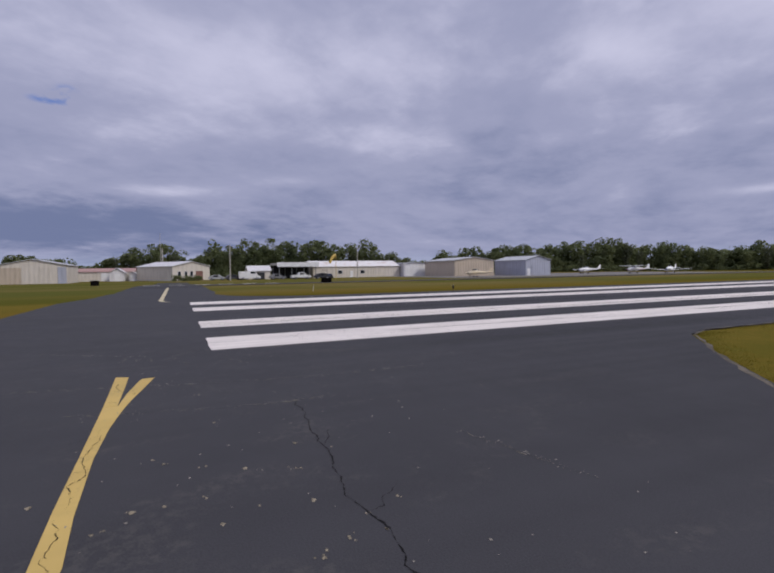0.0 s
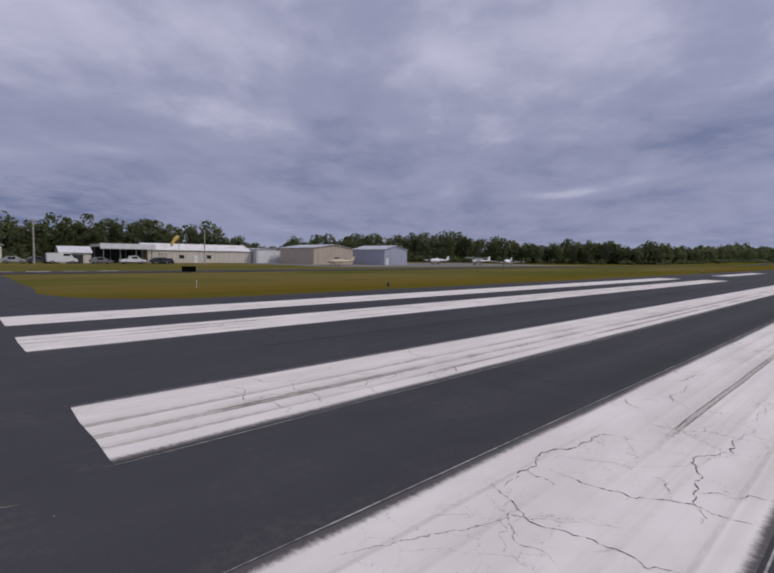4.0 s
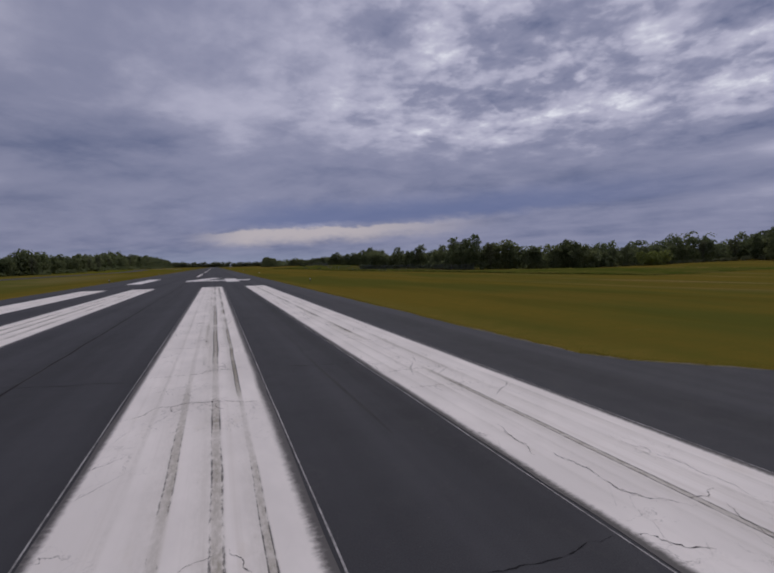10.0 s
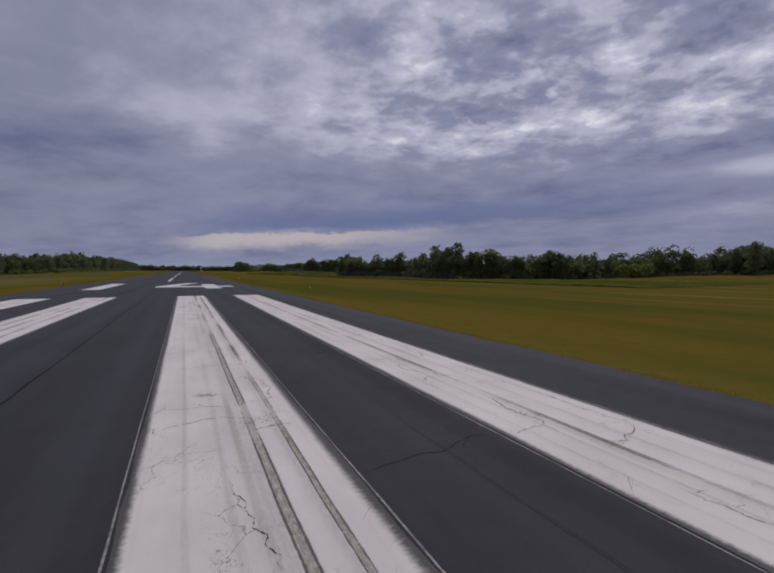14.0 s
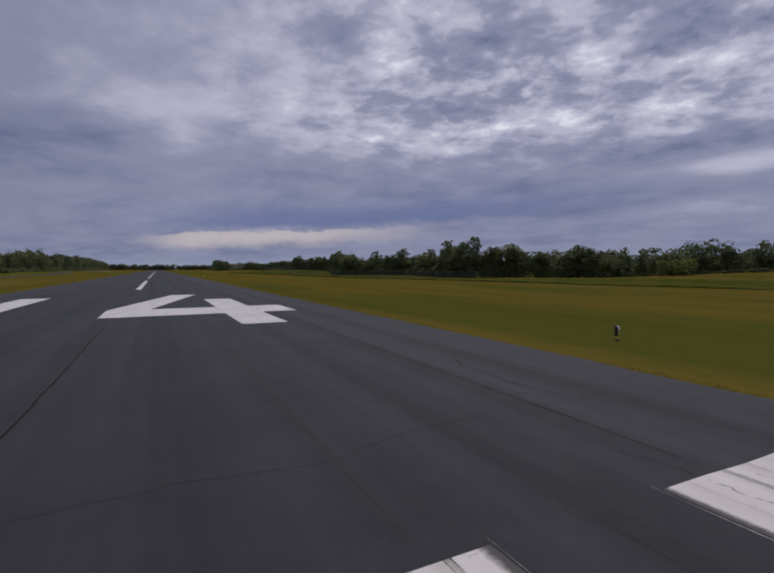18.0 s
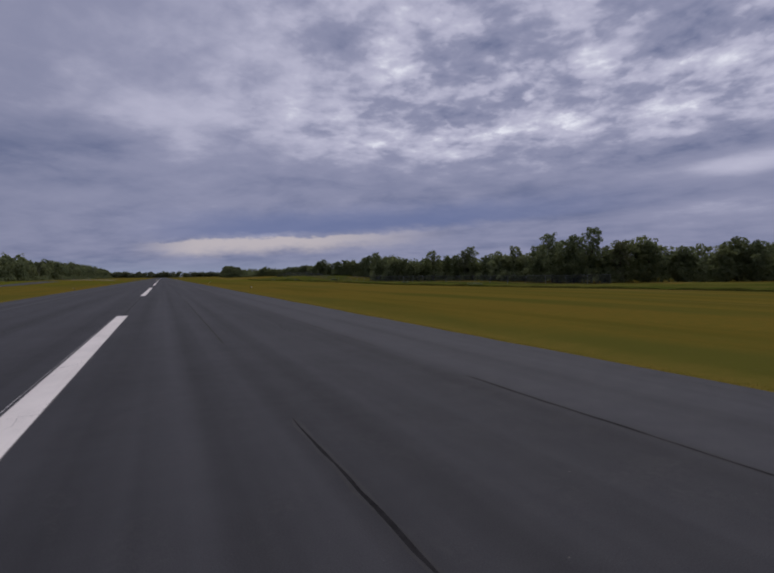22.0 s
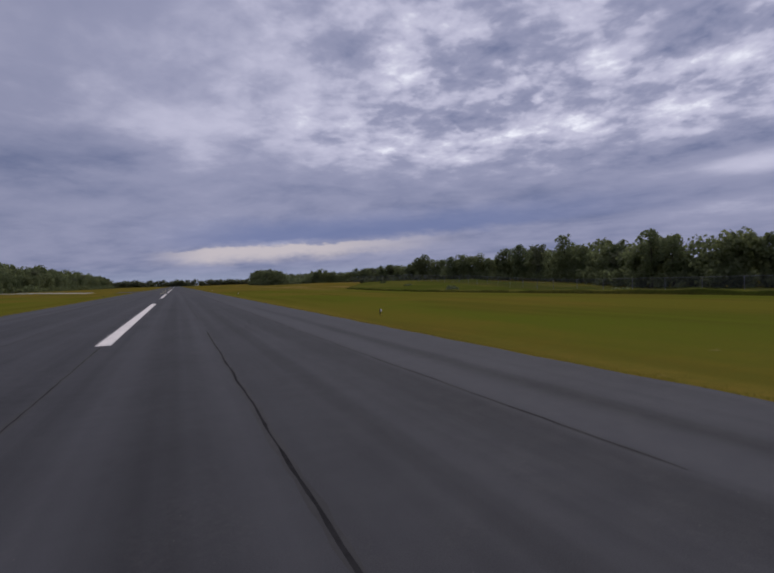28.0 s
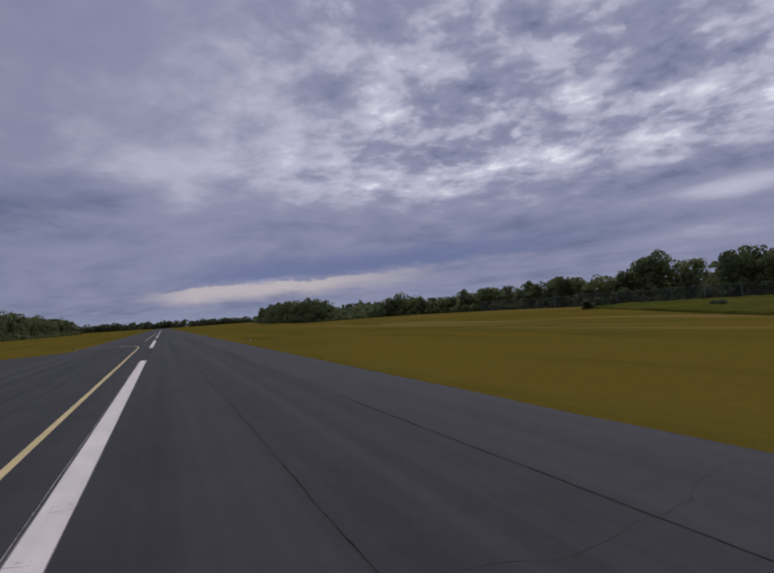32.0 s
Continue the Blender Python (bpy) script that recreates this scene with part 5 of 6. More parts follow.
def shed(name, x1, depth, y0, y1, eave, ridge, wall, roof, label, ridge_along="x", doors=(), windows=(), overhang=0.3, turn=0.0):
    """A metal building whose front faces the runway (+x) at x1. Doors and windows: y from y0, width, height, sill, material."""
    x0 = x1 - depth
    root = new(name)
    zg = terrain(x1, (y0 + y1) / 2) - 0.05
    root.matrix_basis = Matrix.Translation((x1, y0, zg)) @ Matrix.Rotation(radians(turn), 4, "Z") @ Matrix.Translation((-x1, -y0, 0))
    tagged(root, label, "hangar")
    ym, xm = (y0 + y1) / 2, (x0 + x1) / 2
    t = 0.12
    for nm, a in (("wall", 0), ("wall", 1), ("wall", 2), ("wall", 3)):
        if ridge_along == "x":
            if a < 2:
                xa = x1 - t if a == 0 else x0
                bm = bmesh.new()
                pts = [(y0, 0), (y1, 0), (y1, eave), (ym, ridge), (y0, eave)]
                fr = [bm.verts.new((xa + t, y, z)) for y, z in pts]
                bk = [bm.verts.new((xa, y, z)) for y, z in pts]
                bm.faces.new(fr)
                bm.faces.new(bk[::-1])
                for i in range(5):
                    bm.faces.new((fr[i], bk[i], bk[(i + 1) % 5], fr[(i + 1) % 5]))
            else:
                ya = y0 if a == 2 else y1 - t
                bm = boxed(x0 + t + 0.003, x1 - t - 0.003, ya, ya + t, 0, eave)
        else:
            if a < 2:
                ya = y0 if a == 0 else y1 - t
                bm = bmesh.new()
                pts = [(x0, 0), (x1, 0), (x1, eave), (xm, ridge), (x0, eave)]
                fr = [bm.verts.new((x, ya, z)) for x, z in pts]
                bk = [bm.verts.new((x, ya + t, z)) for x, z in pts]
                bm.faces.new(fr)
                bm.faces.new(bk[::-1])
                for i in range(5):
                    bm.faces.new((fr[i], bk[i], bk[(i + 1) % 5], fr[(i + 1) % 5]))
            else:
                xa = x1 - t if a == 2 else x0
                bm = boxed(xa, xa + t, y0 + t + 0.003, y1 - t - 0.003, 0, eave)
        part(nm, bm, wall, root)
    for s in (-1, 1):
        bm = bmesh.new()
        o = overhang
        if ridge_along == "x":
            half = (y1 - y0) / 2
            sl = (ridge - eave) / half
            e = [(ym, ridge + 0.03), (ym + s * (half + o), eave - sl * o + 0.03)]
            v = [bm.verts.new((x, y, z + d)) for d in (0, 0.10) for x in (x0 - o, x1 + o) for y, z in e]
        else:
            half = (x1 - x0) / 2
            sl = (ridge - eave) / half
            e = [(xm, ridge + 0.03), (xm + s * (half + o), eave - sl * o + 0.03)]
            v = [bm.verts.new((x, y, z + d)) for d in (0, 0.10) for y in (y0 - o, y1 + o) for x, z in e]
        for q in ((0, 1, 3, 2), (4, 5, 7, 6), (0, 1, 5, 4), (2, 3, 7, 6), (0, 2, 6, 4), (1, 3, 7, 5)):
            bm.faces.new([v[i] for i in q])
        part("roof", bm, roof, root)
    for dy, w, hh, mat, lab in doors:
        d = part("door", boxed(x1 + 0.003, x1 + 0.07, y0 + dy, y0 + dy + w, 0.02, hh, 0.01), mat, root, lab)
        n = max(1, int(w / 1.6))
        for i in range(1, n):
            yy = y0 + dy + w * i / n
            part("door_rib", boxed(x1 + 0.07, x1 + 0.10, yy - 0.03, yy + 0.03, 0.05, hh - 0.05), mat, d)
    for dy, w, hh, sill, lab in windows:
        q = part("window", boxed(x1 + 0.003, x1 + 0.05, y0 + dy - 0.07, y0 + dy + w + 0.07, sill - 0.07, sill + hh + 0.07), WHITE, root, "white window frame")
        part("pane", boxed(x1 + 0.05, x1 + 0.06, y0 + dy, y0 + dy + w, sill, sill + hh), GLASS, q, "dark glass pane")
    return root


shed("hangar", -103.0, 18.0, 73.9, 87.8, 4.7, 5.7, TAN, ROOF, "tan metal hangar with a low gable and wide closed doors", "x", ((1.4, 11.0, 3.9, TAN, "wide folding hangar door"),))
shed("hangar", -95.0, 14.7, 93.2, 102.6, 4.6, 5.8, BLUE, ROOF, "blue-grey metal hangar with a gable roof and a white side door", "x", ((2.2, 6.4, 3.6, BLUE, "blue hangar door"), (0.6, 1.1, 2.1, WHITE, "white side door")))
shed("hangar", -123.5, 16.0, 67.4, 76.0, 4.2, 4.5, WHITE_CLAD, ROOF, "small white metal hangar with plain doors", "x", ((0.6, 7.2, 3.5, WHITE, "white hangar door"),))
shed("workshop", -126.0, 12.0, 37.7, 67.0, 3.45, 5.2, CREAM, RUSTY, "long low cream building with a white, rust-streaked metal roof", "y", ((3.0, 3.4, 2.9, CREAM, "roller door"), (12.0, 1.0, 2.1, WHITE, "white door"), (20.0, 3.4, 2.9, CREAM, "roller door")), ((8.0, 1.4, 1.0, 1.2, ""), (15.5, 1.4, 1.0, 1.2, "")))
shed("terminal_building", -122.0, 16.0, -1.4, 10.4, 3.9, 5.2, CREAM, WHITE_CLAD, "pale gabled building with a white roof and small dark windows", "x", ((7.2, 2.2, 2.6, BRICK, "brick-red porch door"),), ((1.6, 0.8, 1.3, 1.2, ""), (3.6, 0.8, 1.3, 1.2, ""), (5.4, 0.8, 1.3, 1.2, "")), 0.35, 35.0)
shed("hangar", -118.0, 13.0, -38.0, -24.0, 4.3, 5.7, CREAM, ROOF, "beige metal hangar with a pale gable roof and wide doors", "x", ((0.5, 4.4, 3.8, TAN, "tan hangar door"), (5.0, 3.45, 3.9, CREAM, "cream hangar door"), (8.5, 3.2, 3.9, CREAM, "cream hangar door"), (12.0, 1.7, 3.9, BLUE, "blue-grey end panel")))
shed("outbuilding", -140.0, 9.0, -26.5, -11.6, 2.7, 3.6, CREAM, ROSE, "low cream outbuilding with a faded red roof", "y", ((6.5, 2.6, 2.3, WHITE, "white garage door"),))
shed("shed", -134.5, 5.0, -17.3, -13.6, 2.4, 3.6, WHITE_CLAD, WHITE_CLAD, "small white gabled shed", "x", ((1.2, 1.4, 2.0, WHITE, "white shed door"),))
shed("shed", -136.0, 4.0, -12.6, -10.9, 2.0, 2.6, WHITE_CLAD, WHITE_CLAD, "tiny white storage shed", "x", ((0.5, 0.8, 1.8, WHITE, "white shed door"),))
# its door is a solid near-black panel: the doorway's shade is painted on
shed("shed", -120.0, 5.0, 17.8, 23.8, 2.5, 3.8, CREAM, WHITE_CLAD, "small cream shed with a bright white roof", "y", ((1.2, 3.2, 2.0, SHADE_DARK, "dark panel painted as the shade in an open doorway"),))


def canopy():
    root = new("open_canopy")
    tagged(root, "open flat-roofed canopy on slim posts", "canopy")
    x0, x1, y0, y1 = -130.0, -120.0, 26.0, 37.4
    z = terrain(x1, 30)
    for x in (x0 + 0.3, x1 - 0.3):
        for k in range(4):
            y = y0 + 0.4 + (y1 - y0 - 0.8) * k / 3
            part("post", boxed(x - 0.08, x + 0.08, y - 0.08, y + 0.08, z - 0.1, z + 3.9), STEEL, root)
    part("roof", boxed(x0 - 0.4, x1 + 0.4, y0 - 0.4, y1 + 0.4, z + 3.9, z + 4.5, 0.04), CREAM, root)
    # added dark sheet at the back, standing in for the shade under the roof
    part("back_wall", boxed(x0 - 0.1, x0 + 0.05, y0, y1, z - 0.1, z + 3.88), SHADE_DARK, root)
    part("fascia", boxed(x1 + 0.403, x1 + 0.45, y0 - 0.4, y1 + 0.4, z + 3.4, z + 4.7), WHITE, root)


canopy()


def pole(x, y, h, r, label, name="utility_pole", arms=True):
    z = terrain(x, y)
    root = new(name)
    root.location = (x, y, z)
    tagged(root, label, "pole")
    bm = bmesh.new()
    tube(bm, [((0, 0, -0.3), r), ((0, 0, h * 0.5), r * 0.85), ((0, 0, h), r * 0.7)], 8)
    part("shaft", bm, plain("weathered_pole", (0.42, 0.40, 0.36), 0.8), root)
    if arms:
        part("crossarm", boxed(-0.06, 0.06, -0.8, 0.8, h - 0.55, h - 0.42), BARK, root)
        for k in (-0.7, 0.0, 0.7):
            bm = bmesh.new()
            tube(bm, [((0, k, h - 0.42), 0.04), ((0, k, h - 0.25), 0.05), ((0, k, h - 0.18), 0.02)], 6)
            part("insulator", bm, WHITE, root)


pole(-110.0, 12.0, 9.0, 0.18, "tall pale utility pole by the buildings")
pole(-108.0, 45.5, 8.6, 0.16, "tall pale utility pole by the buildings")
pole(-140.0, -4.6, 14.0, 0.07, "slim radio mast behind the gabled building", "radio_mast", False)
pole(-139.0, -4.1, 9.4, 0.20, "plain pale pole behind the gabled building", "flag_pole", False)


def windsock(x, y):
    z = terrain(x, y)
    root = new("windsock")
    root.location = (x, y, z)
    tagged(root, "yellow windsock on a steel mast", "windsock")
    bm = bmesh.new()
    tube(bm, [((0, 0, -0.2), 0.06), ((0, 0, 6.3), 0.05)], 8)
    part("mast", bm, plain("mast_yellow", (0.62, 0.46, 0.14), 0.7), root)
    bm = bmesh.new()
    tube(bm, [((0, -0.1 - 0.40 * k, 6.1 - 0.12 * k * k), 0.55 - 0.06 * k) for k in range(5)], 12, False)
    part("sock", bm, plain("windsock_cloth", (0.74, 0.52, 0.14), 0.8), root)
    bm = bmesh.new()
    tube(bm, [((0, -0.05, 6.1), 0.50), ((0, -0.12, 6.1), 0.50)], 12, False)
    part("hoop", bm, STEEL, root)


windsock(-104.0, 38.0)


def sign(x, y, w, h, turn, label):
    root = new("airfield_sign")
    root.matrix_basis = pose(x, y, terrain(x, y) - 0.035, 0, 0, turn)
    tagged(root, label, "sign", "airfield signs")
    dark = plain("sign_back", (0.008, 0.007, 0.007), 0.95)
    dark.node_tree.nodes["Principled BSDF"].inputs["Specular IOR Level"].default_value = 0.0
    part("panel", boxed(-0.09, 0.09, -w / 2, w / 2, 0.10, 0.10 + h, 0.02), dark, root)
    part("frame", boxed(-0.10, 0.10, -w / 2 - 0.03, w / 2 + 0.03, 0.10 + h + 0.003, 0.13 + h, 0.005), dark, root)
    for k in (-0.35, 0.35):
        bm = bmesh.new()
        tube(bm, [((0, k * w, -0.05), 0.03), ((0, k * w, 0.10), 0.03)], 6)
        part("leg", bm, STEEL, root)


sign(-52.4, -9.7, 0.9, 0.62, 20, "dark back of a small airfield sign in the grass")
sign(-33.2, 14.1, 1.1, 0.42, -20, "dark back of a wide airfield sign in the grass")


def edge_light(x, y, turn=0):
    root = new("runway_light")
    root.matrix_basis = pose(x, y, terrain(x, y) - 0.035, 0, 0, turn)
    tagged(root, "small white runway edge light on a short stake", "runway light", "runway edge lights")
    bm = bmesh.new()
    tube(bm, [((0, 0, -0.05), 0.07), ((0, 0, 0.02), 0.07)], 10)
    part("base", bm, BARK, root)
    bm = bmesh.new()
    tube(bm, [((0, 0, 0.02), 0.022), ((0, 0, 0.24), 0.022)], 8)
    part("stem", bm, plain("light_stem", (0.55, 0.42, 0.06), 0.6), root)
    bm = bmesh.new()
    tube(bm, [((0, 0, 0.24), 0.045), ((0, 0, 0.27), 0.055), ((0, 0, 0.32), 0.05), ((0, 0, 0.36), 0.02)], 10)
    part("lens", bm, plain("lens_glass", (0.82, 0.82, 0.78), 0.3), root, "white glass lens")
    bm = bmesh.new()
    box(bm, -0.062, -0.022, -0.05, 0.05, 0.10, 0.35, 0.006)
    part("shield", bm, RUBBER, root, "dark metal shield behind the lens")
    return root


lamp = edge_light(12.2, 51.6, -20)
for k in range(1, 9):
    copy_thing(lamp, pose(12.2 - 0.24 * k, 51.6 + 57.0 * k, terrain(12.2, 51.6 + 57 * k) - 0.06, 0, 0, -20))
for k in range(9):
    copy_thing(lamp, pose(-10.0, 15.4 + 57.0 * k, -0.035, 0, 0, 150))


# ---- aircraft and vehicles ----
def aircraft(x, y, turn, high, label, stripe, paint=AC_WHITE, size=1.14):
    """A parked single-engined light aircraft, nose along +x."""
    root = new("light_aircraft")
    root.matrix_basis = pose(x, y, terrain(x, y) - 0.04, 0, 0, turn) @ Matrix.Scale(size, 4)
    tagged(root, label, "aircraft", "parked aircraft")
    bm = bmesh.new()
    zc = 1.15
    tube(bm, [((2.15, 0, zc - 0.02), (0.24, 0.24)), ((1.9, 0, zc), (0.42, 0.44)), ((1.1, 0, zc + 0.02), (0.50, 0.52)), ((0.4, 0, zc + 0.22), (0.72, 0.55)), ((-0.6, 0, zc + 0.25), (0.74, 0.55)), ((-1.6, 0, zc + 0.15), (0.52, 0.42)), ((-3.4, 0, zc + 0.18), (0.26, 0.20)), ((-5.2, 0, zc + 0.26), (0.12, 0.07))], 12)
    part("fuselage", bm, paint, root, "", True)
    bm = bmesh.new()
    tube(bm, [((0.72, 0, zc + 0.50), (0.05, 0.40)), ((0.3, 0, zc + 0.60), (0.36, 0.53)), ((-0.5, 0, zc + 0.62), (0.36, 0.53)), ((-1.1, 0, zc + 0.45), (0.10, 0.38))], 10)
    part("cabin_glass", bm, GLASS, root, "dark cabin windows", True)
    zw = zc + 1.0 if high else zc - 0.28
    for s in (-1, 1):
        bm = bmesh.new()
        tip = zw + (0.12 if high else 0.42)
        prof = ((0.75, 0.0), (0.45, 0.10), (-0.2, 0.08), (-0.85, 0.0), (-0.2, -0.05), (0.45, -0.05))
        a = [bm.verts.new((px_, s * 0.45, zw + pz)) for px_, pz in prof]
        c = [bm.verts.new((px_ * 0.72 + 0.05, s * 5.3, tip + pz * 0.6)) for px_, pz in prof]
        bm.faces.new(a)
        bm.faces.new(c[::-1])
        for i in range(6):
            bm.faces.new((a[i], a[(i + 1) % 6], c[(i + 1) % 6], c[i]))
        part("wing", bm, paint, root)
        if high:
            bm = bmesh.new()
            tube(bm, [((0.15, s * 0.5, zc - 0.35), 0.035), ((0.15, s * 2.6, zw + 0.03), 0.035)], 6)
            part("wing_strut", bm, paint, root)
        bm = bmesh.new()
        a = [bm.verts.new((-4.5 + px_ * 0.55, s * 0.06, zc + 0.35 + pz * 0.5)) for px_, pz in prof]
        c = [bm.verts.new((-4.65 + px_ * 0.38, s * 1.65, zc + 0.37 + pz * 0.3)) for px_, pz in prof]
        bm.faces.new(a)
        bm.faces.new(c[::-1])
        for i in range(6):
            bm.faces.new((a[i], a[(i + 1) % 6], c[(i + 1) % 6], c[i]))
        part("tailplane", bm, paint, root)
    bm = bmesh.new()
    pts = ((-4.0, zc + 0.25), (-5.25, zc + 0.25), (-5.45, zc + 1.45), (-4.95, zc + 1.5))
    a = [bm.verts.new((px_, 0.05, pz)) for px_, pz in pts]
    c = [bm.verts.new((px_, -0.05, pz)) for px_, pz in pts]
    bm.faces.new(a)
    bm.faces.new(c[::-1])
    for i in range(4):
        bm.faces.new((a[i], a[(i + 1) % 4], c[(i + 1) % 4], c[i]))
    part("fin", bm, paint, root, "white tail fin")
    for px_, py_ in ((1.55, 0.0), (-0.15, 1.15), (-0.15, -1.15)):
        bm = bmesh.new()
        tube(bm, [((px_, py_ - 0.07, 0.22), 0.22), ((px_, py_ + 0.07, 0.22), 0.22)], 12)
        wheel = part("wheel", bm, RUBBER, root)
        bm = bmesh.new()
        tube(bm, [((px_, py_, 0.24), 0.045), ((px_, py_ * 0.5, 0.95), 0.05)], 6)
        part("landing_gear", bm, paint, root)
    bm = bmesh.new()
    box(bm, 2.38, 2.42, -0.95, 0.95, zc - 0.09, zc + 0.05, 0.01)
    part("propeller", bm, plain("propeller_black", (0.05, 0.05, 0.05), 0.4), root)
    bm = bmesh.new()
    tube(bm, [((2.14, 0, zc - 0.02), 0.17), ((2.38, 0, zc - 0.02), 0.12), ((2.52, 0, zc - 0.02), 0.02)], 10)
    part("spinner", bm, stripe, root)
    part("trim_stripe", boxed(-3.2, 1.2, -0.565, 0.565, zc + 0.10, zc + 0.16), stripe, root, "painted stripe")


RED = plain("red_trim", (0.35, 0.06, 0.05), 0.4)
BLUE_TRIM = plain("blue_trim", (0.06, 0.09, 0.28), 0.4)
YELLOW_AC = plain("cream_trim", (0.70, 0.60, 0.34), 0.4)
aircraft(-104.7, 127.0, -100, False, "white low-wing light aircraft parked on the apron", BLUE_TRIM)
aircraft(-93.7, 136.8, -100, True, "white high-wing light aircraft parked on the apron", RED)
aircraft(-85.6, 142.8, -72, False, "white low-wing light aircraft with an upright tail on the apron", BLUE_TRIM)
aircraft(-88.0, 70.6, -100, False, "pale yellow light aircraft parked before the tan hangar", YELLOW_AC, plain("aircraft_cream", (0.70, 0.60, 0.42), 0.5), 0.95)


def vehicle(x, y, turn, kind, colour, label):
    """A parked car, van or pickup, nose along +x."""
    root = new("pickup_truck" if kind == "pickup" else "parked_car" if kind == "car" else "white_van" if kind == "van" else kind)
    root.matrix_basis = pose(x, y, terrain(x, y) - 0.035, 0, 0, turn)
    tagged(root, label, "vehicle", "parked vehicles")
    L_, H_ = {"pickup": (5.4, 1.85), "car": (4.5, 1.5), "van": (5.6, 2.3)}[kind]
    a, c = -L_ / 2, L_ / 2
    prof = {"pickup": [(a, 0.45), (c, 0.45), (c, 0.95), (c - 1.3, 1.1), (c - 1.9, H_), (c - 3.3, H_), (c - 3.5, 1.12), (a, 1.1)],
            "car": [(a, 0.35), (c, 0.35), (c, 0.75), (c - 1.2, 0.92), (c - 1.9, H_), (c - 3.4, H_), (c - 4.2, 0.95), (a, 0.9)],
            "van": [(a, 0.4), (c, 0.4), (c, 1.0), (c - 0.7, 1.2), (c - 1.3, H_), (a, H_)]}[kind]
    bm = bmesh.new()
    lo = [bm.verts.new((px_, -0.9, pz)) for px_, pz in prof]
    hi = [bm.verts.new((px_, 0.9, pz)) for px_, pz in prof]
    bm.faces.new(lo)
    bm.faces.new(hi[::-1])
    n = len(prof)
    for i in range(n):
        bm.faces.new((lo[i], hi[i], hi[(i + 1) % n], lo[(i + 1) % n]))
    bmesh.ops.bevel(bm, geom=bm.edges[:], offset=0.06, segments=2, affect="EDGES")
    part("body", bm, colour, root)
    gl0, gl1 = (c - 3.2, c - 1.95) if kind != "van" else (c - 2.6, c - 1.35)
    for s in (-1, 1):
        part("window", boxed(gl0, gl1, s * 0.885 - 0.03, s * 0.885 + 0.03, H_ - 0.62, H_ - 0.14, 0.01), GLASS, root, "dark side window")
    for px_ in (a + 0.95, c - 0.95):
        for s in (-1, 1):
            bm = bmesh.new()
            tube(bm, [((px_, s * 0.92 - 0.1, 0.34), 0.34), ((px_, s * 0.92 + 0.1, 0.34), 0.34)], 14)
            wheel = part("wheel", bm, RUBBER, root)
            bm = bmesh.new()
            tube(bm, [((px_, s * 1.025, 0.34), 0.2), ((px_, s * 1.035, 0.34), 0.18)], 10)
            part("rim", bm, STEEL, wheel)
    for s in (-0.62, 0.62):
        part("headlight", boxed(c - 0.03, c + 0.02, s - 0.18, s + 0.18, 0.68, 0.85, 0.01), GLASS, root)


vehicle(-112.0, 30.5, 92, "pickup", WHITE, "white pickup truck parked by the canopy")
vehicle(-112.5, 36.6, 85, "car", plain("dark_paint", (0.05, 0.05, 0.06), 0.3), "dark car parked by the long building")
vehicle(-114.0, 24.6, 88, "car", plain("grey_paint", (0.22, 0.22, 0.23), 0.3), "grey car parked under the canopy's edge")
vehicle(-116.0, 17.5, 90, "van", WHITE, "white van parked beside the buildings")
vehicle(-118.0, 9.5, 80, "car", plain("silver_paint", (0.45, 0.46, 0.48), 0.3), "silver car parked by the low building")
vehicle(-117.0, 13.6, 95, "car", plain("dark_paint", (0.07, 0.07, 0.08), 0.3), "dark car parked by the low building")


def tractor(x, y, turn):
    root = new("tractor")
    root.matrix_basis = pose(x, y, terrain(x, y) - 0.035, 0, 0, turn)
    tagged(root, "dark blue farm tractor with an open roofed cab", "tractor")
    paint = plain("tractor_blue", (0.03, 0.04, 0.09), 0.5)
    part("hood", boxed(0.2, 1.9, -0.38, 0.38, 0.75, 1.35, 0.06), paint, root)
    part("seat_box", boxed(-0.9, 0.2, -0.5, 0.5, 0.7, 1.15, 0.05), paint, root)
    part("roof", boxed(-1.1, 0.35, -0.75, 0.75, 2.3, 2.4, 0.03), paint, root)
    for px_ in (-1.0, 0.25):
        for s in (-0.66, 0.66):
            bm = bmesh.new()
            tube(bm, [((px_, s, 1.0), 0.035), ((px_, s, 2.3), 0.035)], 6)
            part("roof_post", bm, paint, root)
    for px_, r, w in ((-0.6, 0.78, 0.24), (1.5, 0.46, 0.16)):
        for s in (-0.85, 0.85):
            bm = bmesh.new()
            tube(bm, [((px_, s - w, r), r * 0.9), ((px_, s - w * 0.6, r), r), ((px_, s + w * 0.6, r), r), ((px_, s + w, r), r * 0.9)], 18)
            wheel = part("wheel", bm, RUBBER, root)
            bm = bmesh.new()
            tube(bm, [((px_, s + w, r), r * 0.5), ((px_, s + w + 0.02, r), r * 0.45)], 12)
            part("rim", bm, STEEL, wheel)


tractor(-115.0, 38.4, 100)


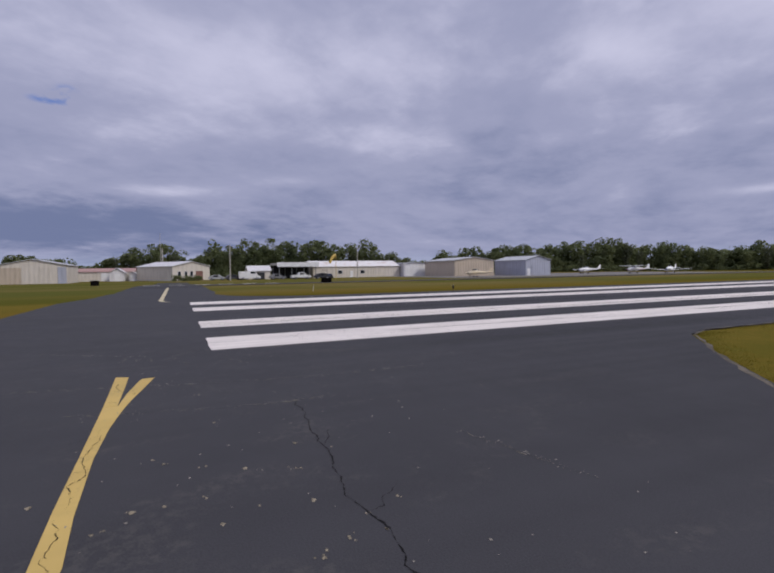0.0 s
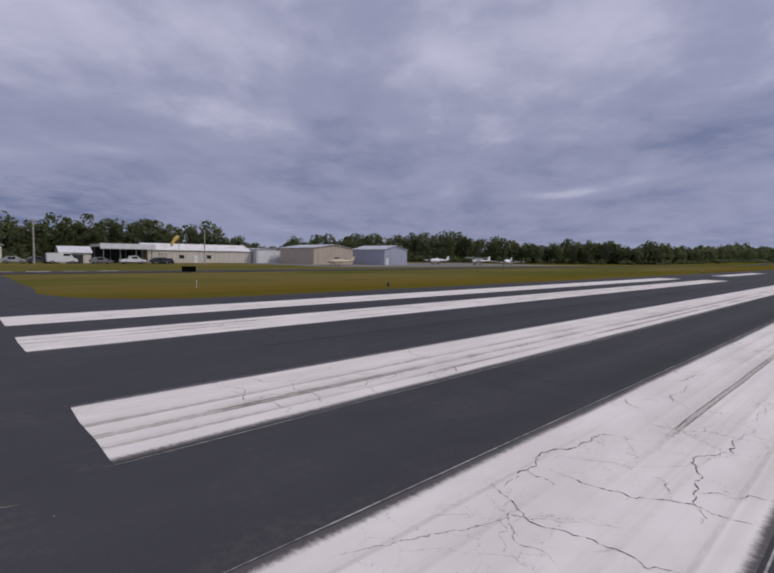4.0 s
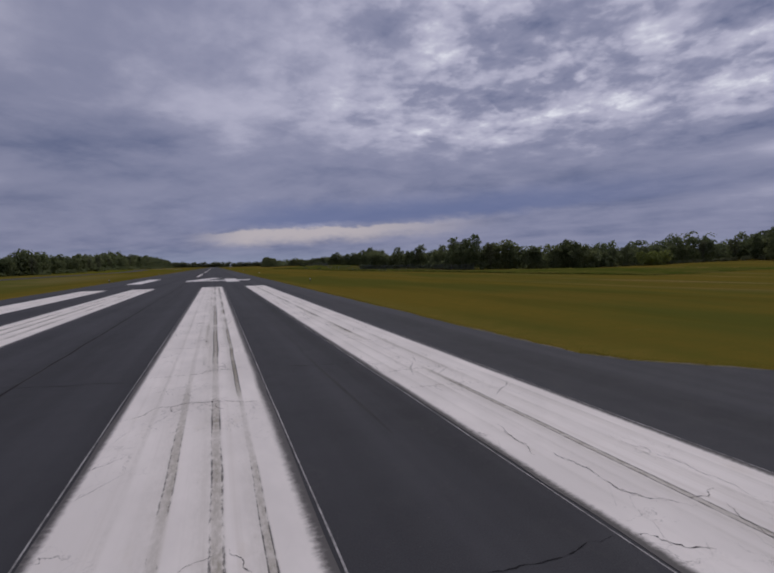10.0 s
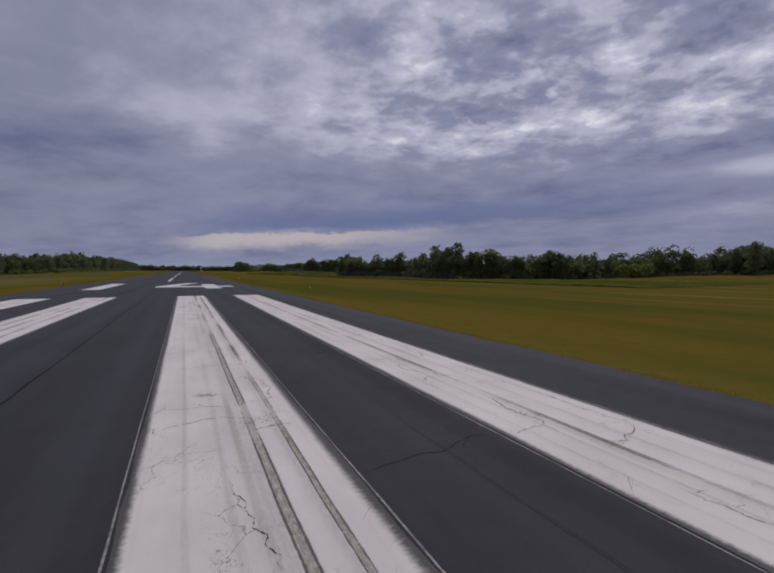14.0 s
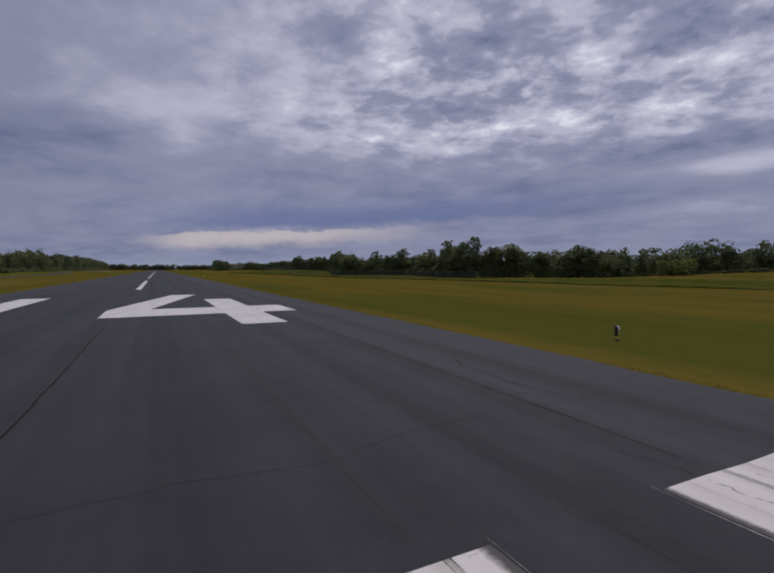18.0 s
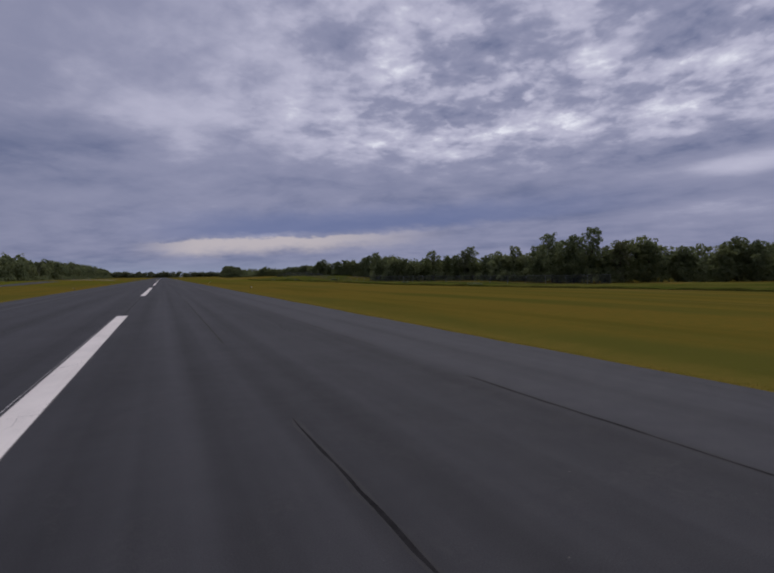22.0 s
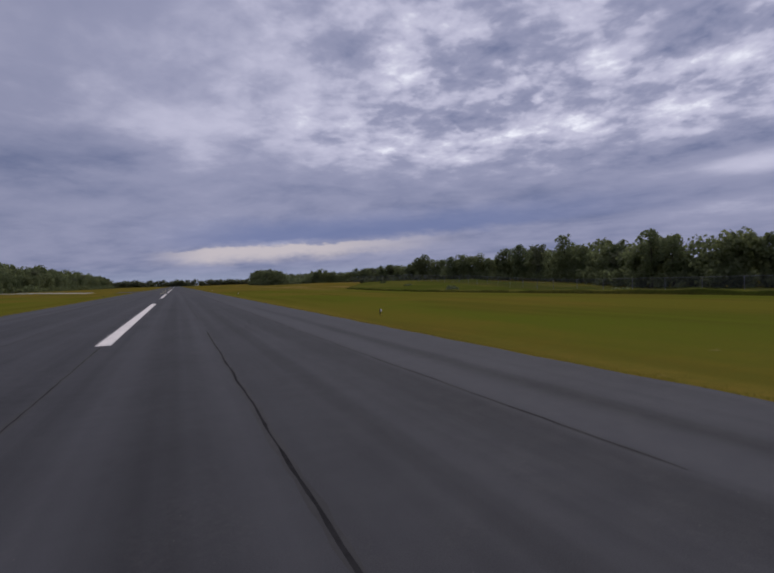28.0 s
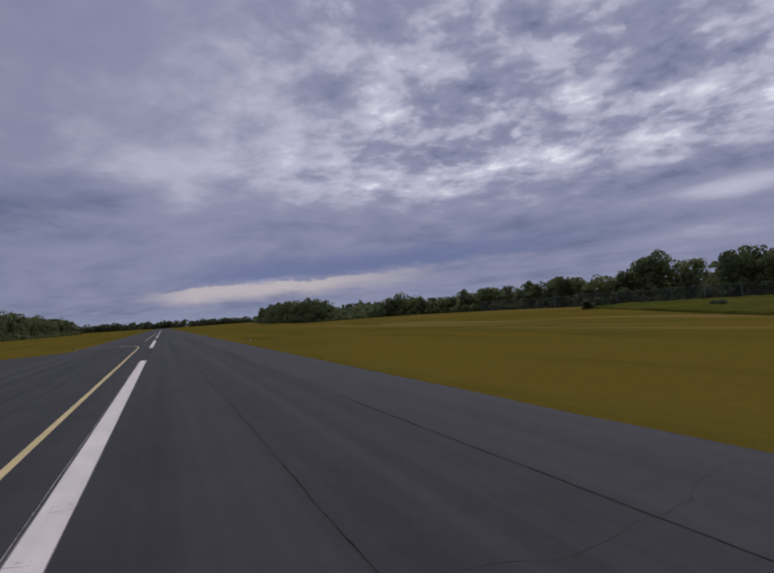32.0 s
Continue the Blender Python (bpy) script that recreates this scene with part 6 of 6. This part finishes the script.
def shrub(seed, x, y, r, h, label, mat=LEAF, leaf=0.13):
    rnd = random.Random(seed)
    root = new("shrub")
    root.location = (x, y, terrain(x, y) - 0.05)
    tagged(root, label, "shrub", "shrubs")
    bm = bmesh.new()
    for k in range(5):
        a = k * 1.26
        tube(bm, [((0.1 * math.cos(a), 0.1 * math.sin(a), 0), 0.03), ((r * 0.5 * math.cos(a), r * 0.5 * math.sin(a), h * 0.6), 0.012)], 5)
    part("stems", bm, BARK, root)
    pts = []
    for k in range(12):
        a, q = rnd.uniform(0, math.tau), r * math.sqrt(rnd.random()) * 0.8
        rr = r * rnd.uniform(0.3, 0.5)
        bough(pts, Vector((q * math.cos(a), q * math.sin(a), max(h * rnd.uniform(0.25, 1.0) - rr * 0.6, rr * 0.4))), rr, 70, rnd)
    v, f = leaf_cards(pts, rnd, leaf)
    mesh_object("foliage", v, f, mat, root)


shrub(90, 195.0, 168.0, 6.2, 6.4, "large yellow-green bush before the wooded rise", leaf_material("young_leaf", (0.15, 0.18, 0.05), (0.26, 0.29, 0.08), 0.5), 0.6)
for k, (x, y, r, h) in enumerate(((104, 454, 1.5, 3.0), (109, 453, 1.3, 1.9), (82, 465, 1.2, 2.0), (112, 455, 1.0, 1.5))):
    shrub(95 + k, x, y, r, h, "dark bush standing alone at the edge of the meadow", LEAF_DARK, 0.22)
rnd = random.Random(61)
for k, (dx, dy) in enumerate(((1.4, 0.6), (0.6, 2.2), (-0.4, 4.0), (-1.6, 5.6))):
    shrub(k, -121.0 + dx, -0.8 + dy, 1.3, 1.5, "trimmed green shrub before the gabled building")
for k in range(8):
    y = 205 + 33 * k + rnd.uniform(-6, 6)
    near = [a[1] + (b_[1] - a[1]) * (y - a[0]) / (b_[0] - a[0]) for a, b_ in zip(MOWN, MOWN[1:]) if a[0] <= y <= b_[0]][0]
    shrub(20 + k, near + rnd.uniform(6, 26), y, rnd.uniform(0.9, 1.8), rnd.uniform(0.7, 1.2), "low green bush in the unmown grass", LEAF, 0.2)


def stake(x, y):
    root = new("marker_stake")
    root.location = (x, y, terrain(x, y) - 0.03)
    tagged(root, "slim white marker stake in the grass", "stake")
    bm = bmesh.new()
    tube(bm, [((0, 0, -0.1), 0.012), ((0.01, 0, 0.30), 0.011)], 6)
    part("shaft", bm, WHITE, root)
    part("cap", boxed(-0.01, 0.03, -0.02, 0.02, 0.30, 0.34, 0.005), WHITE, root)


stake(-14.9, 7.7)
